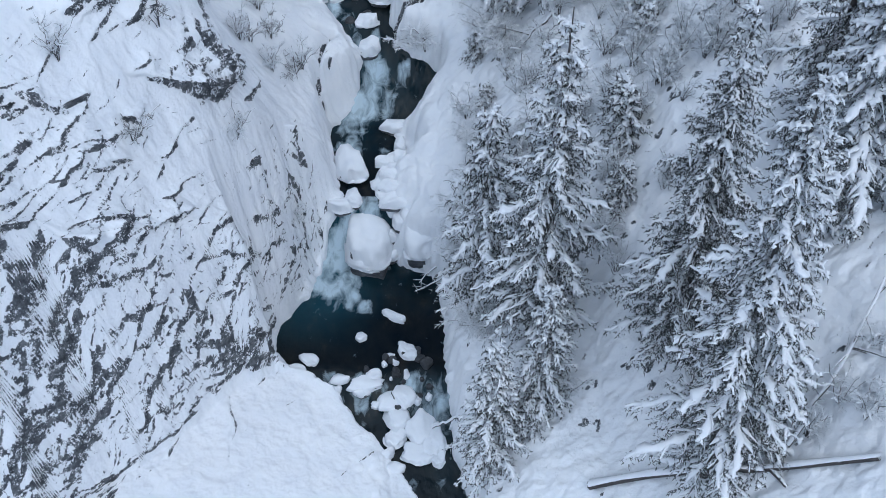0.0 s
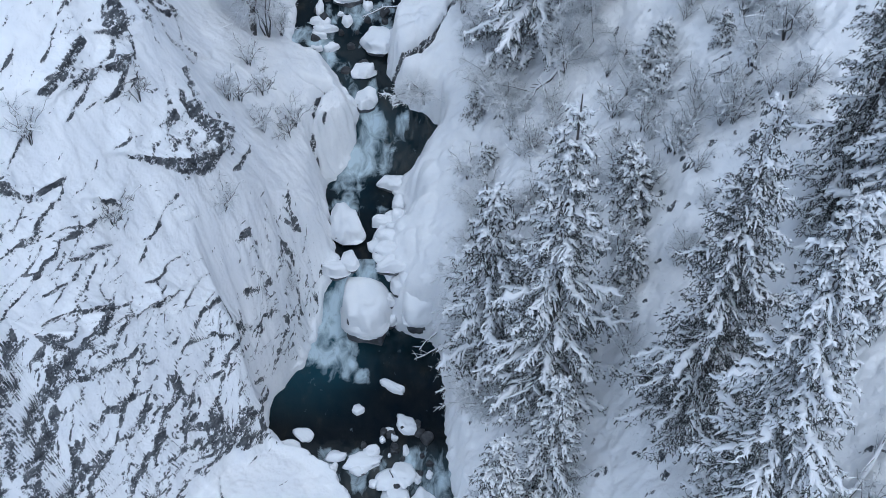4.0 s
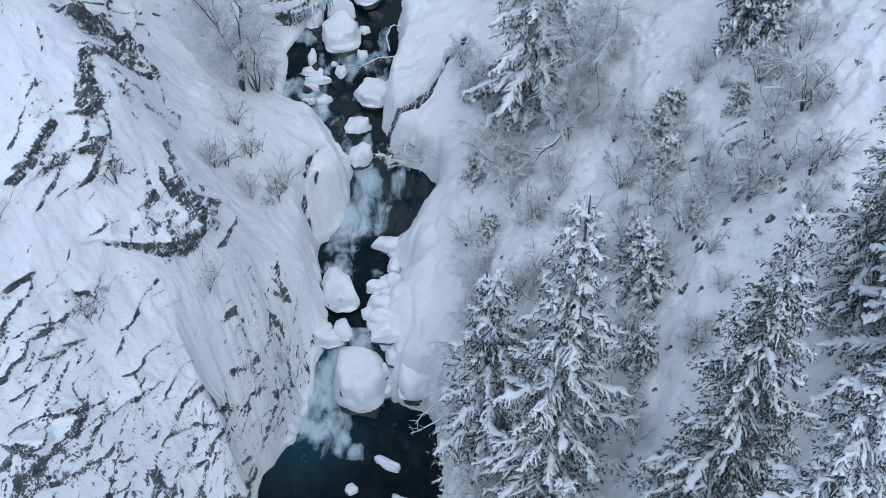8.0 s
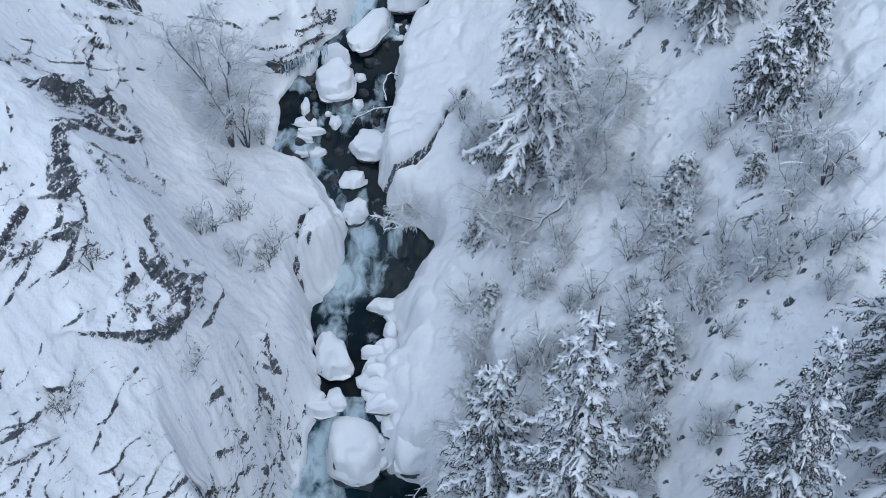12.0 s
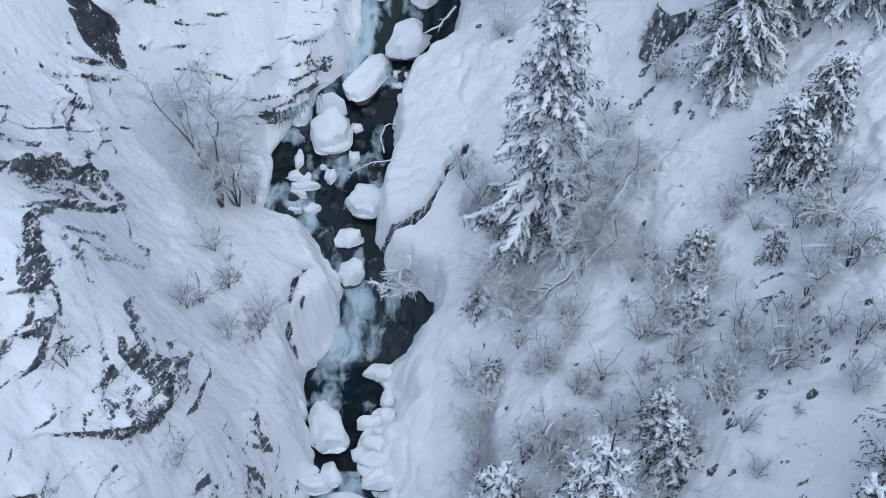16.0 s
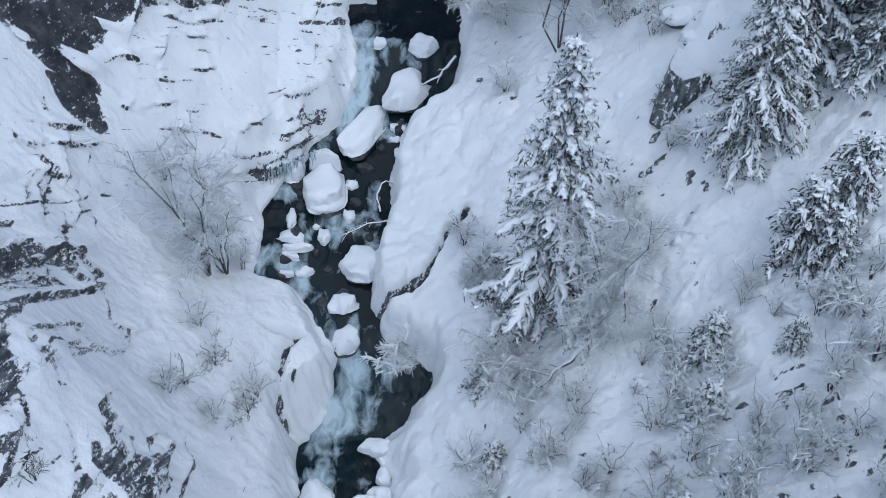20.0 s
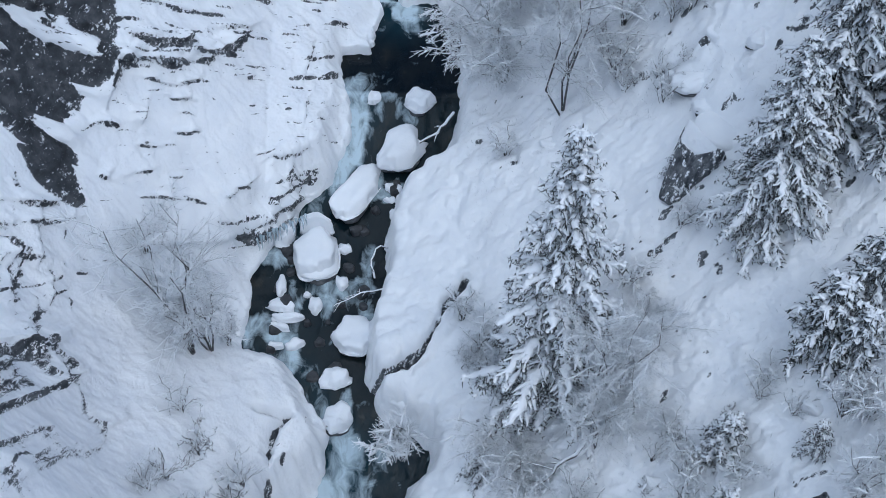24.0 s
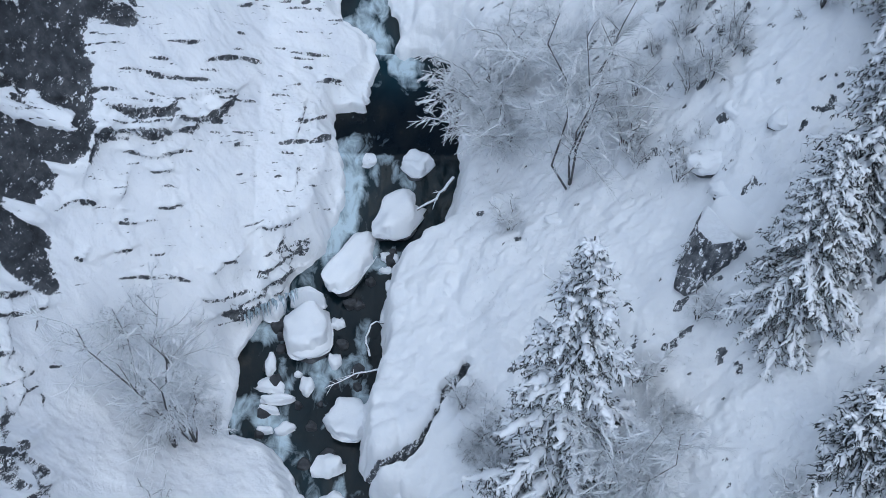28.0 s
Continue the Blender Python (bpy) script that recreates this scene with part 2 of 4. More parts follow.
def loft(x, y, cols, rows):
    """A side of the valley, drawn between its cross-sections."""
    table = np.array(rows, float)
    ys = table[:, 0]
    at = np.stack([sum(np.interp(y + o, ys, table[:, k + 1]) for o in (-0.8, 0, 0.8)) / 3 for k in range(len(cols))], 0)
    cols = np.array(cols, float)
    k = np.clip(np.searchsorted(cols, x) - 1, 0, len(cols) - 2)
    u = (x - cols[k]) / (cols[k + 1] - cols[k])
    low = np.take_along_axis(at, k[None], 0)[0]
    high = np.take_along_axis(at, k[None] + 1, 0)[0]
    return low + (high - low) * u


def ground_height(x, y, edges=None):
    """The snow-covered ground and the bed of the brook, without the fine relief."""
    x, y = np.broadcast_arrays(np.atleast_1d(np.asarray(x, float)), np.atleast_1d(np.asarray(y, float)))
    yc = np.clip(y, 10, 100)
    wob = 0.7 * grain(x * 0.35, yc * 0.35, 0, 21)
    west = loft(np.clip(x, -40, -2.0), np.clip(yc + wob, 10, 100), WEST_X, WEST_LOW + WEST_HIGH)
    east = loft(np.clip(x, -4, 40), np.clip(yc + wob, 10, 100), EAST_X, EAST + EAST_UP)
    # a snow shelf at the foot of the wall
    foot = np.interp(x, [q[0] for q in WALL], [q[1] for q in WALL]) + 0.25 * grain(x * 1.1, yc * 0.3, 0, 22)
    shelf = -0.8 - 0.22 * (np.maximum(x, -20) + 4) + 0.05 * (yc - 31)
    west = shelf + (west - shelf) * smooth(-0.75, 0.35, 0.8 * (yc - foot))
    far = np.maximum(np.abs(x) - 40, 0)
    west, east = west + 0.35 * far, east + 0.35 * far
    w = water_level(yc)
    dl, dr = banks(x, yc) if edges is None else edges
    lip = 0.35 + 0.3 * grain(x * 0.5, yc * 0.5, 2, 23)
    rise_l = 0.9 + 0.9 * smooth(56, 58, yc) * (1 - smooth(61, 63, yc)) + 1.0 * (1 - smooth(33, 35, yc)) + 0.9 * smooth(36.5, 38, yc) * (1 - smooth(43, 46, yc))
    rise_r = 0.75 + 0.5 * smooth(64, 67, yc) + 0.8 * smooth(43, 45, yc) * (1 - smooth(50, 53, yc))
    soft = 0.3 * grain(yc * 0.7, x * 0.7, 0, 12)
    bl, br = smooth(0, 1, (dl + soft) / rise_l), smooth(0, 1, dr / rise_r)
    zl = (w + lip) * (1 - bl) + np.maximum(west, w + 0.35) * bl
    zr = (w + lip) * (1 - br) + np.maximum(east, w + 0.35) * br
    bed = w - 0.5
    z = np.where(dl > dr, zl * smooth(-0.12, 0.1, dl) + bed * (1 - smooth(-0.12, 0.1, dl)), zr * smooth(-0.12, 0.1, dr) + bed * (1 - smooth(-0.12, 0.1, dr)))
    # the valley goes on beyond, up into the hills
    return z + 0.25 * np.maximum(y - 100, 0) - 0.1 * np.maximum(10 - y, 0)


# broken patches of the west cliffs: x, way up the slope, half widths, share
BROKEN = (
    (-10.5, 41.5, 1.3, 1.5, 0.75), (-11.4, 40.6, 1.2, 0.7, 0.6), (-13.2, 44.3, 1.3, 1, 0.5), (-13.8, 43.0, 1.2, 1, 0.45), (-16.4, 50.8, 1, 0.8, 0.25), (-14.3, 48.7, 0.8, 1.3, 0.15), (-13.7, 32.6, 1.2, 1, 0.35), (-9.3, 28.2, 1.3, 1, 0.8),
    (-9.0, 28.7, 0.8, 0.8, 0.8), (-10.8, 26.9, 0.8, 1.2, 0.4), (-15.5, 27.8, 1.2, 1.6, 0.35), (-6.0, 54.9, 1.5, 0.8, 0.6), (-8.2, 52.7, 1.3, 0.6, 0.9), (-15.1, 50.5, 1, 2.5, 0.25), (-11.1, 60.4, 2.6, 1, 0.45), (-15.4, 53.8, 1.4, 1, 0.3),
    (-6.9, 33.1, 0.7, 2, 0.3))


def cracks(u, v, period, length, share, seed):
    """Broken ledges across u that run along v: how deep a point lies in a bare face, and the lift of the lip above it."""
    s = u / period + 0.4 * grain(u * 0.4 / period, v * 0.6 / length, 0, seed) + 0.14 * grain(u * 1.5 / period, v * 2.5 / length, 0, seed + 1)
    row = np.floor(s)
    f = s - row - 0.5
    run = 0.8 * grain(v / length + 37.7 * lattice(row, row * 0, row * 0, seed), row * 3.3, 0, seed + 2) + 0.45 * grain(v * 3.3 / length, row * 5.1, 0, seed + 3)
    thick = np.clip(run - 0.85 + share, 0, 0.42) * 0.36
    bare = np.where(thick > 0.015, np.where(f > 0, thick - 0.9 * f, thick + 2.2 * f), -0.3)
    lip = thick * np.where(f < 0, np.exp(-(f / 0.2) ** 2), 0)
    return np.where(bare > -0.25, 1.3 * bare * period, -0.3), lip * period


def cliff(x, y, z):
    """The broken beds of the west side: bare faces, lips, and where the rock is dark."""
    spots = np.zeros(x.shape)
    q = 0.755 * y + 0.656 * z
    for bx, bq, sx, sy, share in BROKEN:
        spots = np.maximum(spots, share * np.exp(-((x - bx) / sx) ** 2 - ((q - bq) / sy) ** 2))
    shelf = 1 - smooth(1.0, 1.7, z + 0.3 * grain(x, y, 0, 30)) * np.ones(x.shape)
    shelf = shelf * (1 - smooth(35.2, 36, y))
    crest = y - 0.35 * (x + 12)
    lower = 0.98 - 0.44 * smooth(34.0, 38.0, crest) + 0.5 * smooth(-9.6, -8.6, x) * smooth(35, 37.5, y) * (1 - smooth(43.5, 46, y)) + 0.16 * grain(x * 0.3, y * 0.3, 1, 31)
    lower = lower * (1 - smooth(44, 47, y))
    upper = 0.36 * smooth(-12.4, -14.0, x + 0.9 * grain(y * 0.4, 2, 0, 33)) * smooth(44, 47, y) * (1 - smooth(57, 60, y))
    slabs = smooth(59, 62, y) * (0.44 + 0.3 * smooth(-9, -12.5, x)) + 0.2 * smooth(63, 68, y)
    inland = smooth(-3.9, -5.2, x)
    level = np.clip(smooth(56, 60, y), 0, 1)
    sheer = smooth(40, 42, y + 0.5 * grain(x * 0.5, y * 0.5, 0, 32)) * (1 - level)
    slant = (1 - level) * (1 - sheer)
    wx, wy, wz = (axis + 0.45 * fbm(x * 0.25, y * 0.25, z * 0.25, 41 + k, 2) for k, axis in enumerate((x, y, z)))
    bare, lift = np.full(x.shape, -0.3), np.zeros(x.shape)
    for k, (cross, run, weight, share) in enumerate((((0.93, -0.28, -0.24), (0.37, 0.70, 0.61), slant, lower + spots), ((0.62, -0.60, -0.51), (0.78, 0.47, 0.41), slant, lower - 0.12 + 0.5 * spots),
                                                    ((0.98, 0.12, 0.1), (-0.15, 0.75, 0.65), sheer, np.maximum(upper, lower - 0.15) + spots), ((0.1, -0.76, -0.66), (0.98, 0.15, 0.13), level, slabs + spots),
                                                    ((0.1, -0.76, -0.66), (0.95, 0.2, 0.17), sheer, upper - 0.1 + 0.8 * spots))):
        u = cross[0] * wx + cross[1] * wy + cross[2] * wz
        v = run[0] * wx + run[1] * wy + run[2] * wz
        for j, (period, length, less) in enumerate(((1.5, 2.4, 0.04), (0.8, 1.6, 0.08), (0.42, 1.0, 0.06), (0.22, 0.55, 0.06))):
            b, h = cracks(u + 3.1 * j, v, period, length, (share - less) * inland * (1 - shelf), 400 + 20 * k + 5 * j)
            b = np.where(weight > 0.5, b, -0.3)
            bare = np.maximum(bare, b)
            lift = lift + 1.3 * h * weight
    for rows in (WALL_FACES, WALL_CRACKS, CRAG_FACES, CRAG_CRACKS, SLAB_FACES, SLAB_CRACKS):
        for half, line in rows:
            xs, ys = [p[0] for p in line], [p[1] for p in line]
            box = (x > min(xs) - 1.6) & (x < max(xs) + 1.6) & (q > min(ys) - 1.6) & (q < max(ys) + 1.6)
            px = x[box] + 0.18 * fbm(x[box] * 1.3, q[box] * 1.3, half, 65, 3)
            py = q[box] + 0.18 * fbm(x[box] * 1.3, q[box] * 1.3, half, 66, 3)
            best, side, end = np.full(px.shape, 99.0), np.zeros(px.shape), np.zeros(px.shape)
            for k, ((ax, ay), (bx, by)) in enumerate(zip(line[:-1], line[1:])):
                dx, dy = bx - ax, by - ay
                t = ((px - ax) * dx + (py - ay) * dy) / (dx * dx + dy * dy)
                c = np.clip(t, 0, 1)
                gap = np.hypot(px - ax - c * dx, py - ay - c * dy)
                turn = ((px - ax) * dy - (py - ay) * dx) * (1 if 0.55 * dy + 0.83 * dx > 0 else -1)
                side = np.where(gap < best, np.sign(turn), side)
                end = np.where(gap < best, (k + c) / (len(line) - 1), end)
                best = np.minimum(best, gap)
            taper = 0.35 + 0.65 * np.sqrt(np.clip(4 * end * (1 - end), 0, 1))
            wide = 0.7 * half * taper * (0.8 + 1.3 * fbm(px * 1.2, py * 1.2, half, 67, 3))
            b = np.where(side > 0, wide - 0.55 * best, wide - 1.6 * best)
            bare[box] = np.maximum(bare[box], b)
            lift[box] += 3.5 * np.maximum(wide, 0) * np.exp(-(best / (0.3 + 1.5 * half)) ** 2) * (side < 0)
    # how dark the rock is: most in the far west, less above the crag
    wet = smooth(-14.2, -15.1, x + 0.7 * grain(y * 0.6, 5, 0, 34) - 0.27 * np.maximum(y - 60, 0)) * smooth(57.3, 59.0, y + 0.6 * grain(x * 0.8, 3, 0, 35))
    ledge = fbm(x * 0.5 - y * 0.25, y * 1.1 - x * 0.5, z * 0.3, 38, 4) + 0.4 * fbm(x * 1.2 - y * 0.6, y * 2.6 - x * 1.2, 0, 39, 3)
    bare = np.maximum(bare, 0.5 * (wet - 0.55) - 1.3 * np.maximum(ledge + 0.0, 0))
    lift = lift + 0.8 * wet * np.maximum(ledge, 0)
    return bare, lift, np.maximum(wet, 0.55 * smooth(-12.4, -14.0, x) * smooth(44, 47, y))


def ground_points(x, y):
    """Points of the ground with ledges and hollows, how bare they are, and how dark the rock is."""
    edges = banks(x, y)
    z = ground_height(x, y, edges)
    e = 0.25
    if x.ndim == 2 and min(x.shape) > 8:
        gy = np.gradient(z, axis=0) / np.gradient(y, axis=0)
        gx = (np.gradient(z, axis=1) - gy * np.gradient(y, axis=1)) / np.gradient(x, axis=1)
        for axis in (0, 1, 0, 1):
            gx, gy = (sum(np.roll(g, k, axis) for k in (-1, 0, 1)) / 3 for g in (gx, gy))
    else:
        gx = (ground_height(x + e, y) - ground_height(x - e, y)) / (2 * e)
        gy = (ground_height(x, y + e) - ground_height(x, y - e)) / (2 * e)
    n = np.stack([-gx, -gy, np.ones_like(z)], -1)
    n /= np.linalg.norm(n, axis=-1, keepdims=True)
    dry = smooth(0.0, 0.7, np.maximum(*edges))
    wave = 0.10 * grain(x * 1.6, y * 1.6, 0, 59) + 0.06 * grain(x * 5, y * 5, 0, 60)
    split = np.exp(-((line_gap(x, y, CRACK) + wave) / 0.15) ** 2)
    fold = np.exp(-((line_gap(x, y, CREASE) + wave) / 0.18) ** 2)
    z = z - 1.0 * split - 0.9 * fold
    bare, lift, wet = np.full(x.shape, -0.3), np.zeros(x.shape), np.zeros(x.shape)
    rocky = (x < -3.4) & (x > -30) & (y > 10) & (y < 110)
    bare[rocky], lift[rocky], wet[rocky] = cliff(x[rocky], y[rocky], z[rocky])
    lift = lift * np.clip(2.2 * n[..., 2], 0.35, 1)
    soft = 0.18 * fbm(x * 0.45, y * 0.45, 0, 51, 3) + 0.10 * fbm(x * 1.5, y * 1.5, 0, 52, 3) + 0.03 * fbm(x * 5, y * 5, 0, 53, 2)
    soft = soft + 0.4 * np.abs(fbm(x * 0.9, y * 0.9, 3, 54, 3)) * smooth(-5, -3, x) * (1 - smooth(1, 3, x))
    east = smooth(0.5, 2.5, x)
    tuft = east * (0.35 * np.abs(fbm(x * 0.8, y * 0.8, 0, 55, 4)) + 0.16 * np.maximum(fbm(x * 2.2, y * 2.2, 0, 56, 3), 0))
    gaps = fbm(x * 1.9, y * 2.6, 7, 57, 4) - 0.42 - 0.3 * smooth(0.2, -0.3, grain(x * 0.25, y * 0.25, 2, 58))
    off = (lift + soft + tuft) * dry
    bare = np.where(dry > 0.3, bare, -0.3)
    bare = np.maximum.reduce([bare, np.where(x > 1.2, 0.6 * gaps, -0.3), 0.6 * (split - 0.3), 0.3 * (fold - 0.7)])
    return np.stack([x, y, z], -1) + n * off[..., None], np.clip(bare, -0.25, 0.12), wet


# ---- materials ----
def material(name):
    m = bpy.data.materials.new(name)
    m.use_nodes = True
    return m, m.node_tree.nodes, m.node_tree.links, m.node_tree.nodes["Principled BSDF"]


def node(nodes, kind, **values):
    n = nodes.new(kind)
    for key, value in values.items():
        n.inputs[key.replace("_", " ")].default_value = value
    return n


def ramp(nodes, links, source, stops):
    r = nodes.new("ShaderNodeValToRGB")
    while len(r.color_ramp.elements) < len(stops):
        r.color_ramp.elements.new(0.5)
    for el, (at, colour) in zip(r.color_ramp.elements, stops):
        el.position, el.color = at, (*colour, 1)
    links.new(source, r.inputs["Fac"])
    return r.outputs["Color"]


def maths(nodes, links, op, a, b=0.0, c=None):
    n = nodes.new("ShaderNodeMath")
    n.operation = op
    for k, v in enumerate((a, b) if c is None else (a, b, c)):
        if isinstance(v, (int, float)):
            n.inputs[k].default_value = v
        else:
            links.new(v, n.inputs[k])
    return n.outputs[0]


def place(nodes, links, scale=(1, 1, 1), turn=(0, 0, 0)):
    c = nodes.new("ShaderNodeTexCoord")
    m = nodes.new("ShaderNodeMapping")
    m.inputs["Scale"].default_value = scale
    m.inputs["Rotation"].default_value = [radians(a) for a in turn]
    links.new(c.outputs["Object"], m.inputs["Vector"])
    return m.outputs["Vector"]


def noise_at(nodes, links, vector, scale, detail=4.0, rough=0.55):
    n = node(nodes, "ShaderNodeTexNoise", Scale=scale, Detail=detail, Roughness=rough)
    links.new(vector, n.inputs["Vector"])
    return n.outputs["Fac"]


def bump(nodes, links, height, bsdf, strength, distance):
    b = node(nodes, "ShaderNodeBump", Strength=strength, Distance=distance)
    links.new(height, b.inputs["Height"])
    links.new(b.outputs["Normal"], bsdf.inputs["Normal"])


SNOW_STOPS = ((0.3, (0.80, 0.82, 0.86)), (0.7, (0.88, 0.89, 0.91)))


def snow_material():
    m, n, l, b = material("snow")
    v = place(n, l)
    big, fine = noise_at(n, l, v, 0.8), noise_at(n, l, v, 9.0, 6)
    l.new(ramp(n, l, big, SNOW_STOPS), b.inputs["Base Color"])
    b.inputs["Roughness"].default_value = 0.75
    bump(n, l, fine, b, 0.35, 0.05)
    return m


def land_material():
    """Snow lying on rock: rock shows on the faces that are too steep to hold it."""
    m, n, l, b = material("snowy_rock")
    v = place(n, l)
    spot = n.new("ShaderNodeNewGeometry").outputs["Position"]

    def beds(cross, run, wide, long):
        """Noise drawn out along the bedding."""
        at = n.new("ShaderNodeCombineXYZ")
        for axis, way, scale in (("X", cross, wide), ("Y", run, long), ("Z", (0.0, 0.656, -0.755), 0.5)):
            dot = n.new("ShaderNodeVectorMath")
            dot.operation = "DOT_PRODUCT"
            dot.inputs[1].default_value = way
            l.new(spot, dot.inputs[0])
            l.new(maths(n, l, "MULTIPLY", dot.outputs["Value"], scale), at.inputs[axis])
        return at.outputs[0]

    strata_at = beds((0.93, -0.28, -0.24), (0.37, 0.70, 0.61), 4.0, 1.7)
    drop = n.new("ShaderNodeAttribute")
    drop.attribute_name = "bare"
    # this attribute only holds how dark the rock is
    wet = n.new("ShaderNodeAttribute")
    wet.attribute_name = "wet"
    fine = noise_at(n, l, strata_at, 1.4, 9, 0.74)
    speck = noise_at(n, l, v, 9.0, 5, 0.7)
    much = maths(n, l, "MULTIPLY_ADD", maths(n, l, "MAXIMUM", drop.outputs["Fac"], 0.0), maths(n, l, "MULTIPLY_ADD", wet.outputs["Fac"], -3.5, 8.0), 0.16)
    ragged = maths(n, l, "MULTIPLY_ADD", maths(n, l, "SUBTRACT", fine, 0.53), much, drop.outputs["Fac"])
    ragged = maths(n, l, "MULTIPLY_ADD", maths(n, l, "SUBTRACT", speck, 0.5), maths(n, l, "MULTIPLY", much, 0.5), ragged)
    clamp = n.new("ShaderNodeClamp")
    l.new(maths(n, l, "MULTIPLY", ragged, 34.0), clamp.inputs[0])
    snow = ramp(n, l, noise_at(n, l, v, 0.7), SNOW_STOPS)
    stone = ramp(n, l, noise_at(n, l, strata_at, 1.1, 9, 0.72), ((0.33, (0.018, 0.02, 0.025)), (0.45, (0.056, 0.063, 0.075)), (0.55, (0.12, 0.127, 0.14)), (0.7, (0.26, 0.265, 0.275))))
    # mixes in a second, darker set of stone colours
    dark_stone = n.new("ShaderNodeMix")
    dark_stone.data_type = "RGBA"
    l.new(wet.outputs["Fac"], dark_stone.inputs["Factor"])
    l.new(stone, dark_stone.inputs["A"])
    l.new(ramp(n, l, noise_at(n, l, v, 1.3, 7, 0.66), ((0.35, (0.015, 0.018, 0.023)), (0.5, (0.038, 0.042, 0.050)), (0.65, (0.085, 0.088, 0.095)))), dark_stone.inputs["B"])
    mixer = n.new("ShaderNodeMix")
    mixer.data_type = "RGBA"
    l.new(clamp.outputs[0], mixer.inputs["Factor"])
    l.new(snow, mixer.inputs["A"])
    l.new(dark_stone.outputs["Result"], mixer.inputs["B"])
    l.new(mixer.outputs["Result"], b.inputs["Base Color"])
    b.inputs["Roughness"].default_value = 0.78
    rough = maths(n, l, "MULTIPLY_ADD", clamp.outputs[0], maths(n, l, "MULTIPLY", fine, 2.0), maths(n, l, "MULTIPLY_ADD", noise_at(n, l, v, 2.2, 6, 0.6), 1.6, noise_at(n, l, v, 7.0, 6, 0.6)))
    rough = maths(n, l, "MULTIPLY_ADD", clamp.outputs[0], -1.8, rough)
    bump(n, l, rough, b, 0.45, 0.10)
    return m


def rock_material(name="grey_rock", dark=1.0):
    m, n, l, b = material(name)
    v = place(n, l, (1, 1, 2.5), (15, 25, 0))
    tone = noise_at(n, l, v, 1.6, 8, 0.68)
    l.new(ramp(n, l, tone, ((0.3, (0.03 * dark, 0.033 * dark, 0.04 * dark)), (0.52, (0.085 * dark, 0.09 * dark, 0.10 * dark)), (0.75, (0.22 * dark, 0.22 * dark, 0.22 * dark)))), b.inputs["Base Color"])
    b.inputs["Roughness"].default_value = 0.7
    bump(n, l, noise_at(n, l, v, 5.0, 8, 0.65), b, 0.6, 0.08)
    return m


def water_material():
    m, n, l, b = material("mountain_water")
    v = place(n, l, (1.2, 0.75, 0.7))
    foam_at = n.new("ShaderNodeAttribute")
    foam_at.attribute_name = "foam"
    deep_at = n.new("ShaderNodeAttribute")
    deep_at.attribute_name = "teal"
    twist = node(n, "ShaderNodeTexNoise", Scale=1.5, Detail=7.0, Roughness=0.6, Distortion=0.7)
    l.new(v, twist.inputs["Vector"])
    swirl = twist.outputs["Fac"]
    bed = ramp(n, l, noise_at(n, l, v, 0.9, 6), ((0.35, (0.003, 0.006, 0.009)), (0.6, (0.009, 0.011, 0.012)), (0.78, (0.030, 0.026, 0.020))))
    teal = n.new("ShaderNodeMix")
    teal.data_type = "RGBA"
    l.new(deep_at.outputs["Fac"], teal.inputs["Factor"])
    l.new(bed, teal.inputs["A"])
    teal.inputs["B"].default_value = (0.016, 0.065, 0.092, 1)
    f = maths(n, l, "MULTIPLY", maths(n, l, "MULTIPLY_ADD", foam_at.outputs["Fac"], 0.5, maths(n, l, "SUBTRACT", swirl, 0.66)), 2.6)
    clamp = n.new("ShaderNodeClamp")
    l.new(f, clamp.inputs[0])
    mixer = n.new("ShaderNodeMix")
    mixer.data_type = "RGBA"
    l.new(clamp.outputs[0], mixer.inputs["Factor"])
    l.new(teal.outputs["Result"], mixer.inputs["A"])
    mixer.inputs["B"].default_value = (0.50, 0.60, 0.66, 1)
    l.new(mixer.outputs["Result"], b.inputs["Base Color"])
    l.new(maths(n, l, "MULTIPLY_ADD", clamp.outputs[0], 0.5, 0.12), b.inputs["Roughness"])
    b.inputs["IOR"].default_value = 1.33
    b.inputs["Specular IOR Level"].default_value = 0.35
    bump(n, l, noise_at(n, l, v, 4.0, 6), b, 0.3, 0.08)
    return m


def frosted(name, stops, snow_from=0.25, scale=6.0):
    """Bark or needles with snow and rime where they face the sky."""
    m, n, l, b = material(name)
    v = place(n, l)
    geo = n.new("ShaderNodeNewGeometry")
    sep = n.new("ShaderNodeSeparateXYZ")
    l.new(geo.outputs["Normal"], sep.inputs[0])
    patch = noise_at(n, l, v, scale, 4, 0.6)
    edge = maths(n, l, "MULTIPLY_ADD", maths(n, l, "SUBTRACT", patch, 0.5), 1.6, sep.outputs[2])
    f = maths(n, l, "MULTIPLY", maths(n, l, "SUBTRACT", edge, snow_from), 5.0)
    clamp = n.new("ShaderNodeClamp")
    l.new(f, clamp.inputs[0])
    mixer = n.new("ShaderNodeMix")
    mixer.data_type = "RGBA"
    l.new(clamp.outputs[0], mixer.inputs["Factor"])
    l.new(ramp(n, l, noise_at(n, l, v, scale * 0.6, 3), stops), mixer.inputs["A"])
    mixer.inputs["B"].default_value = (0.84, 0.86, 0.89, 1)
    l.new(mixer.outputs["Result"], b.inputs["Base Color"])
    b.inputs["Roughness"].default_value = 0.8
    return m


